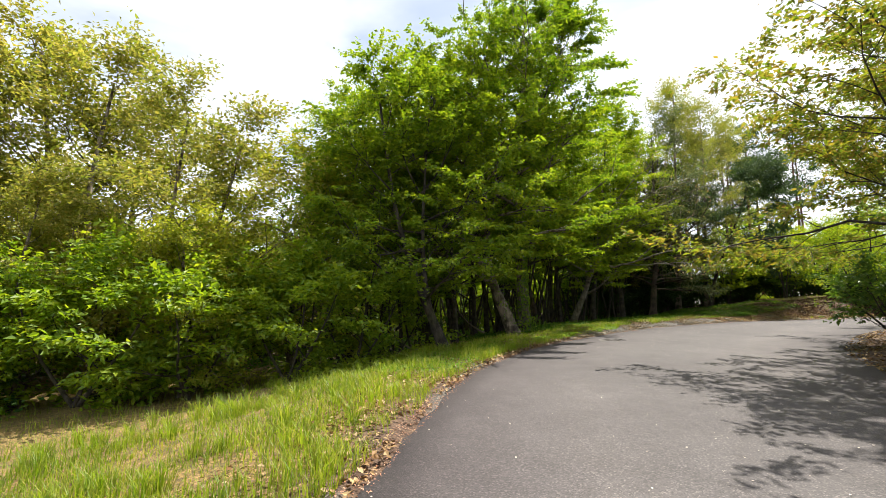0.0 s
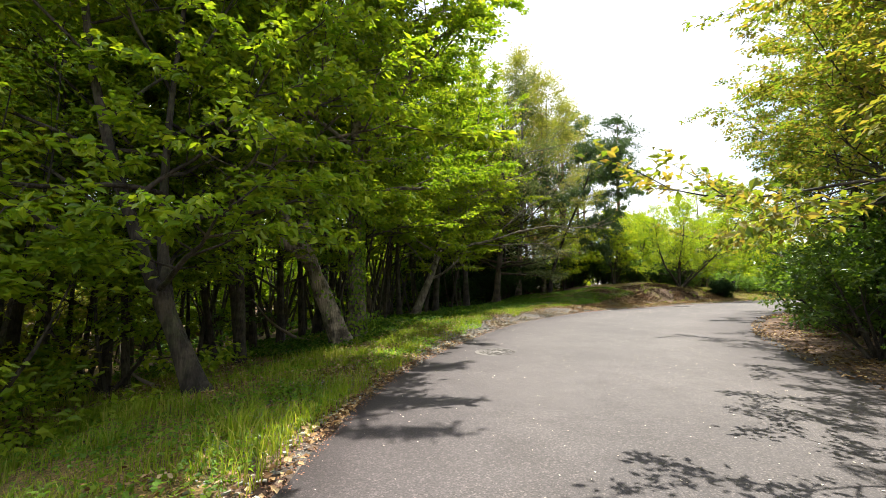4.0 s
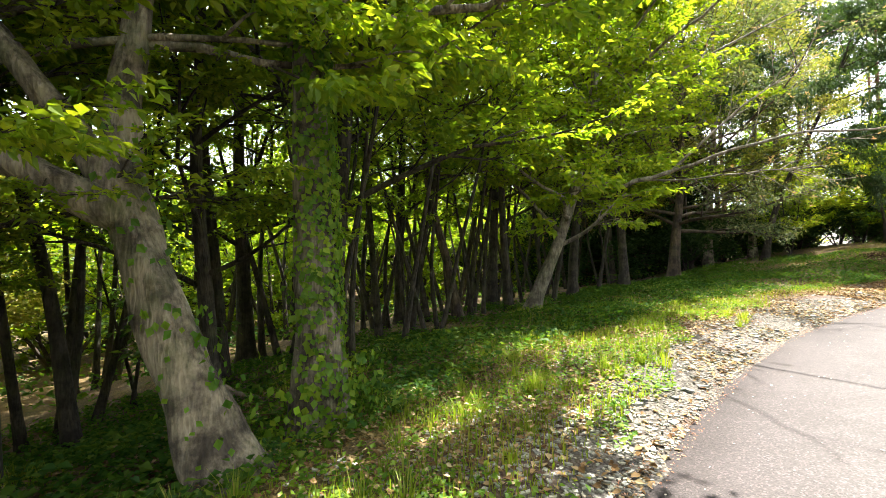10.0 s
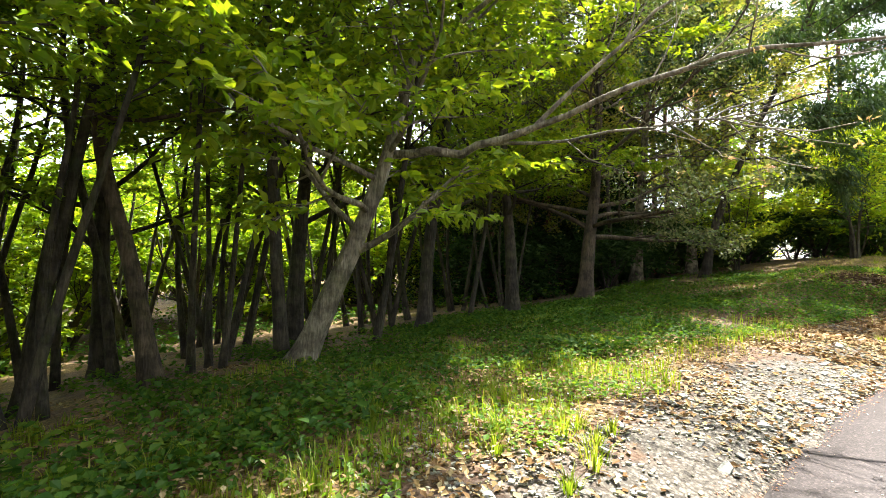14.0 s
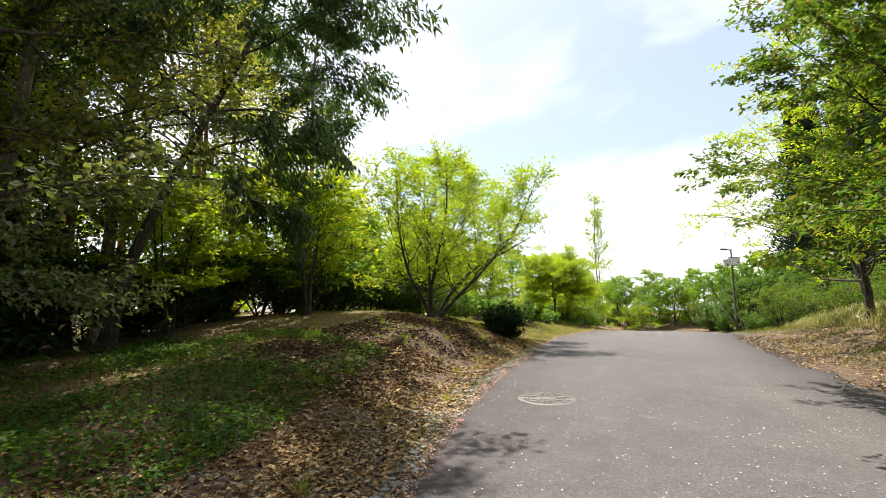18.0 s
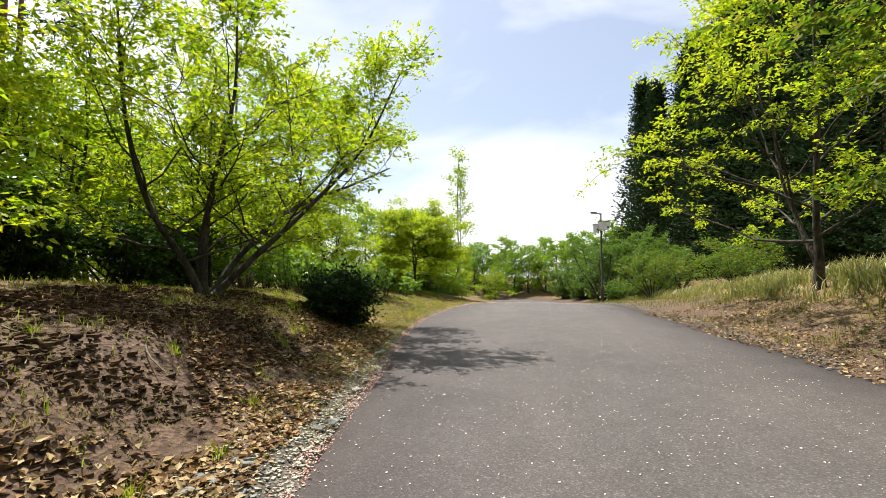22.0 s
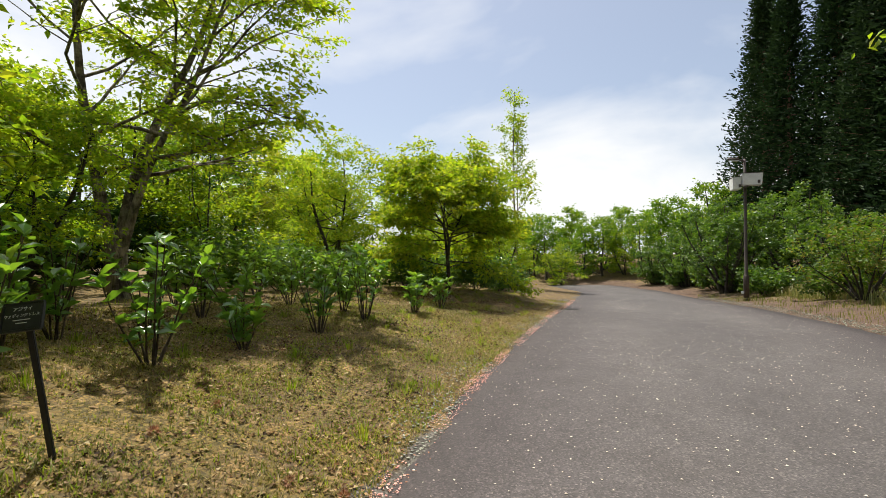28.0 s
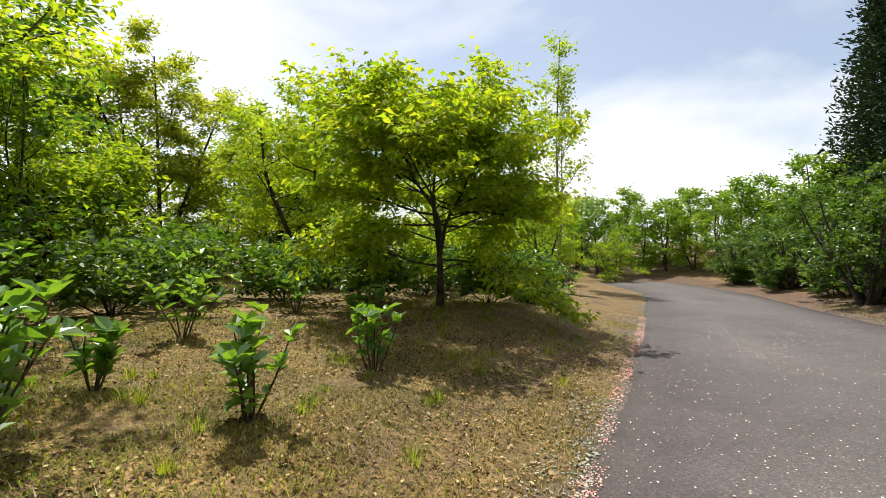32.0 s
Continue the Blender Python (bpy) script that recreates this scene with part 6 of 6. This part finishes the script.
x, y = thin(*strip(rng, 14000, 22.5, 31.0, 1.1, 3.4, 1, 1.0), 0.5, 2.4)
flat_leaves("old_leaves", x, y, 0.06, "rot", "dark rotting leaves on the cut bank", "leaf litter", 0.03, 0.4)
x, y = strip(rng, 5000, 28.0, 56.0, 0.0, 0.45, -1, 1.0)
chips("bank_gravel", x, y, 0.03, "shale", "grey gravel at the foot of the bank")
x, y = thin(*strip(rng, 4000, 7.0, 12.5, 0.05, 1.0, 1, 1.0), 0.4)
chips("verge_stones", x, y, 0.05, "shale", "small grey stones on the verge")


# the larger shale slabs, each a stone of its own in the verge
def slab_mesh(seed):
    r = np.random.default_rng(seed)
    n = 7
    a = np.sort(r.uniform(0, 6.28, n))
    k = r.uniform(0.34, 0.56, n)
    ring = np.column_stack([np.cos(a) * k, np.sin(a) * k * r.uniform(0.55, 0.9), np.zeros(n)])
    v = np.concatenate([ring + [0, 0, -0.06], ring * 1.02 + [0, 0, 0.07], ring * 0.82 + [0, 0, 0.11], [[0, 0, 0.12]]])
    f = []
    for i in range(n):
        j = (i + 1) % n
        f += [(i, j, n + j), (i, n + j, n + i), (n + i, n + j, 2 * n + j), (n + i, 2 * n + j, 2 * n + i), (2 * n + i, 2 * n + j, 3 * n)]
    return mesh_of("stone", v, np.array(f), "slab")


slabs = [slab_mesh(k) for k in range(6)]
ground_ob = bpy.data.objects["ground"]
sx, sy = strip(rng, 290, 11.5, 31.0, 0.05, 1.25, 1, 1.4)
row_, off_ = station(sx, sy)
keep = off_ - LINE[row_, 3] < np.interp(sx, [17, 21, 26], [1.3, 0.8, 0.45])
sx, sy = sx[keep], sy[keep]
sz = ground(sx, sy)
for k in range(len(sx)):
    ob = new("stone", slabs[k % 6])
    ob.parent = ground_ob
    w = rng.uniform(0.06, 0.15)
    ob.matrix_basis = Matrix.LocRotScale((sx[k], sy[k], sz[k] + 0.006), Euler((rng.normal(0, 0.15), rng.normal(0, 0.15), rng.uniform(0, 6.28))), (w, w, w))


# spiny rust-brown burrs on the litter
def burr(x, y, k):
    r = np.random.default_rng(k)
    n = 90
    d = unit(r.normal(0, 1, (n, 3)) + [0, 0, 0.3])
    s = r.uniform(0.025, 0.05, n)
    ob = tagged(new("chestnut_burr", leaf_mesh("chestnut_burr", d * 0.012 + [0, 0, 0.02], d, unit(r.normal(0, 1, (n, 3))), s, s * 0.16, "needles", 0.1)), "rust-brown spiny burr lying on the leaf litter", "burr", "burrs on the verge")
    ob.matrix_world = Matrix.Translation((x, y, at(x, y)))


bx, by = strip(rng, 26, 24.0, 34.0, 0.2, 2.2, 1, 1.0)
for k in range(len(bx)):
    burr(float(bx[k]), float(by[k]), 400 + k)


# ivy on the upright trunk
def ivy(x, y, n, r, h, name, label, lean=-0.03):
    a = rng.normal(-0.6, 1.0, n)
    z = rng.uniform(0.0, 1, n) ** 1.3 * h
    rr = r * (1 - 0.05 * z) + rng.uniform(0.02, 0.07, n) + np.where(z < 0.75, rng.uniform(0, 0.42, n), 0)
    out = np.column_stack([np.cos(a), np.sin(a), np.zeros(n)])
    p = np.array([x, y, at(x, y)]) + out * rr[:, None] + np.column_stack([lean * z, 0.02 * z, z])
    s = rng.uniform(0.04, 0.1, n)
    stuff(name, leaf_mesh(name, p, np.column_stack([-np.sin(a) * rng.normal(0, 1, n), np.cos(a) * rng.normal(0, 1, n), -np.ones(n)]), out + rng.normal(0, 0.3, (n, 3)), s, s * 0.8, "ivy", 0.1), label, "ivy")


ivy(5.75, 19.3, 2300, 0.22, 4.6, "trunk_ivy", "ivy leaves climbing the upright trunk")
ivy(5.4, 18.3, 170, 0.21, 2.7, "sparse_ivy", "few ivy leaves on the leaning trunk", -0.375)


def fern(x, y, k):
    """A tuft of arching fronds, each with two rows of leaflets."""
    g = np.random.default_rng(k)
    ob = empty("fern", x, y, at(x, y) - 0.02, "fresh green fern with arching fronds", "fern", "ferns on the slope")
    for i in range(8):
        a, long = i * 0.785 + g.normal(0, 0.2), g.uniform(0.4, 0.62)
        u = np.linspace(0.12, 1, 16)
        out, up = long * u, long * (0.75 * u - 0.62 * u ** 2)
        mid = np.column_stack([np.cos(a) * out, np.sin(a) * out, up])
        side = np.array([-math.sin(a), math.cos(a), 0.0])
        w = 0.34 * long * np.sin(np.pi * (0.12 + 0.86 * u)) * 0.5 + 0.01
        p = np.concatenate([mid, mid])
        al = np.concatenate([np.tile(side, (16, 1)), np.tile(-side, (16, 1))]) + np.array([math.cos(a) * 0.35, math.sin(a) * 0.35, -0.1])
        part("frond", leaf_mesh("frond", p, al, np.tile([0, 0, 1.0], (32, 1)) + g.normal(0, 0.1, (32, 3)), np.r_[w, w], 0.036, "grass", 0.1, 0.1), ob)


for k, (x, y) in enumerate(((6.2, 22.6), (6.6, 23.0), (6.0, 23.3), (5.6, 22.0), (6.9, 23.6), (5.3, 22.8), (7.2, 24.0), (6.3, 23.9), (5.0, 21.4))):
    fern(x, y, 500 + k)


def dead_branch(x, y, turn, pts, r):
    ob = empty("dead_branch", x, y, at(x, y), "bare fallen branch on the forest floor", "branch", turn=turn)
    t = Tubes()
    t.add(spline(pts, 4), np.linspace(r, r * 0.35, 4 * (len(pts) - 1) + 1), 7, 0.08)
    part("wood", t.mesh("wood", "wood"), ob)


dead_branch(4.7, 20.4, 160, [(0, 0, 0.0), (0.5, 0.1, 0.15), (1.2, 0.0, 0.55), (1.8, -0.2, 1.1)], 0.05)
dead_branch(2.3, 16.0, 120, [(0, 0, 0.05), (0.8, 0.1, 0.1), (1.6, 0.3, 0.35)], 0.04)


# sticks lying on the cut bank and among the leaves
tx, ty = strip(rng, 34, 19.0, 30.0, 0.5, 2.6, 1, 1.0)
for k in range(len(tx)):
    g = np.random.default_rng(600 + k)
    long = g.uniform(0.25, 0.7)
    t = Tubes()
    t.add(wander(g, (0, 0, 0.012), (1, 0, 0.05), long, 5, 0.0, 0.12) * [1, 1, 0.5], np.linspace(0.009, 0.003, 6), 5)
    stick = tagged(new("stick", t.mesh("stick", "wood")), "thin dry stick lying on the leaf litter", "stick", "sticks on the bank")
    px, py = float(tx[k]), float(ty[k])
    a = g.uniform(0, 6.28)
    rise = math.atan2(at(px + long * math.cos(a), py + long * math.sin(a)) - at(px, py), long)
    stick.matrix_world = Matrix.Translation((px, py, at(px, py) + 0.005)) @ Matrix.Rotation(a, 4, "Z") @ Matrix.Rotation(-rise, 4, "Y")
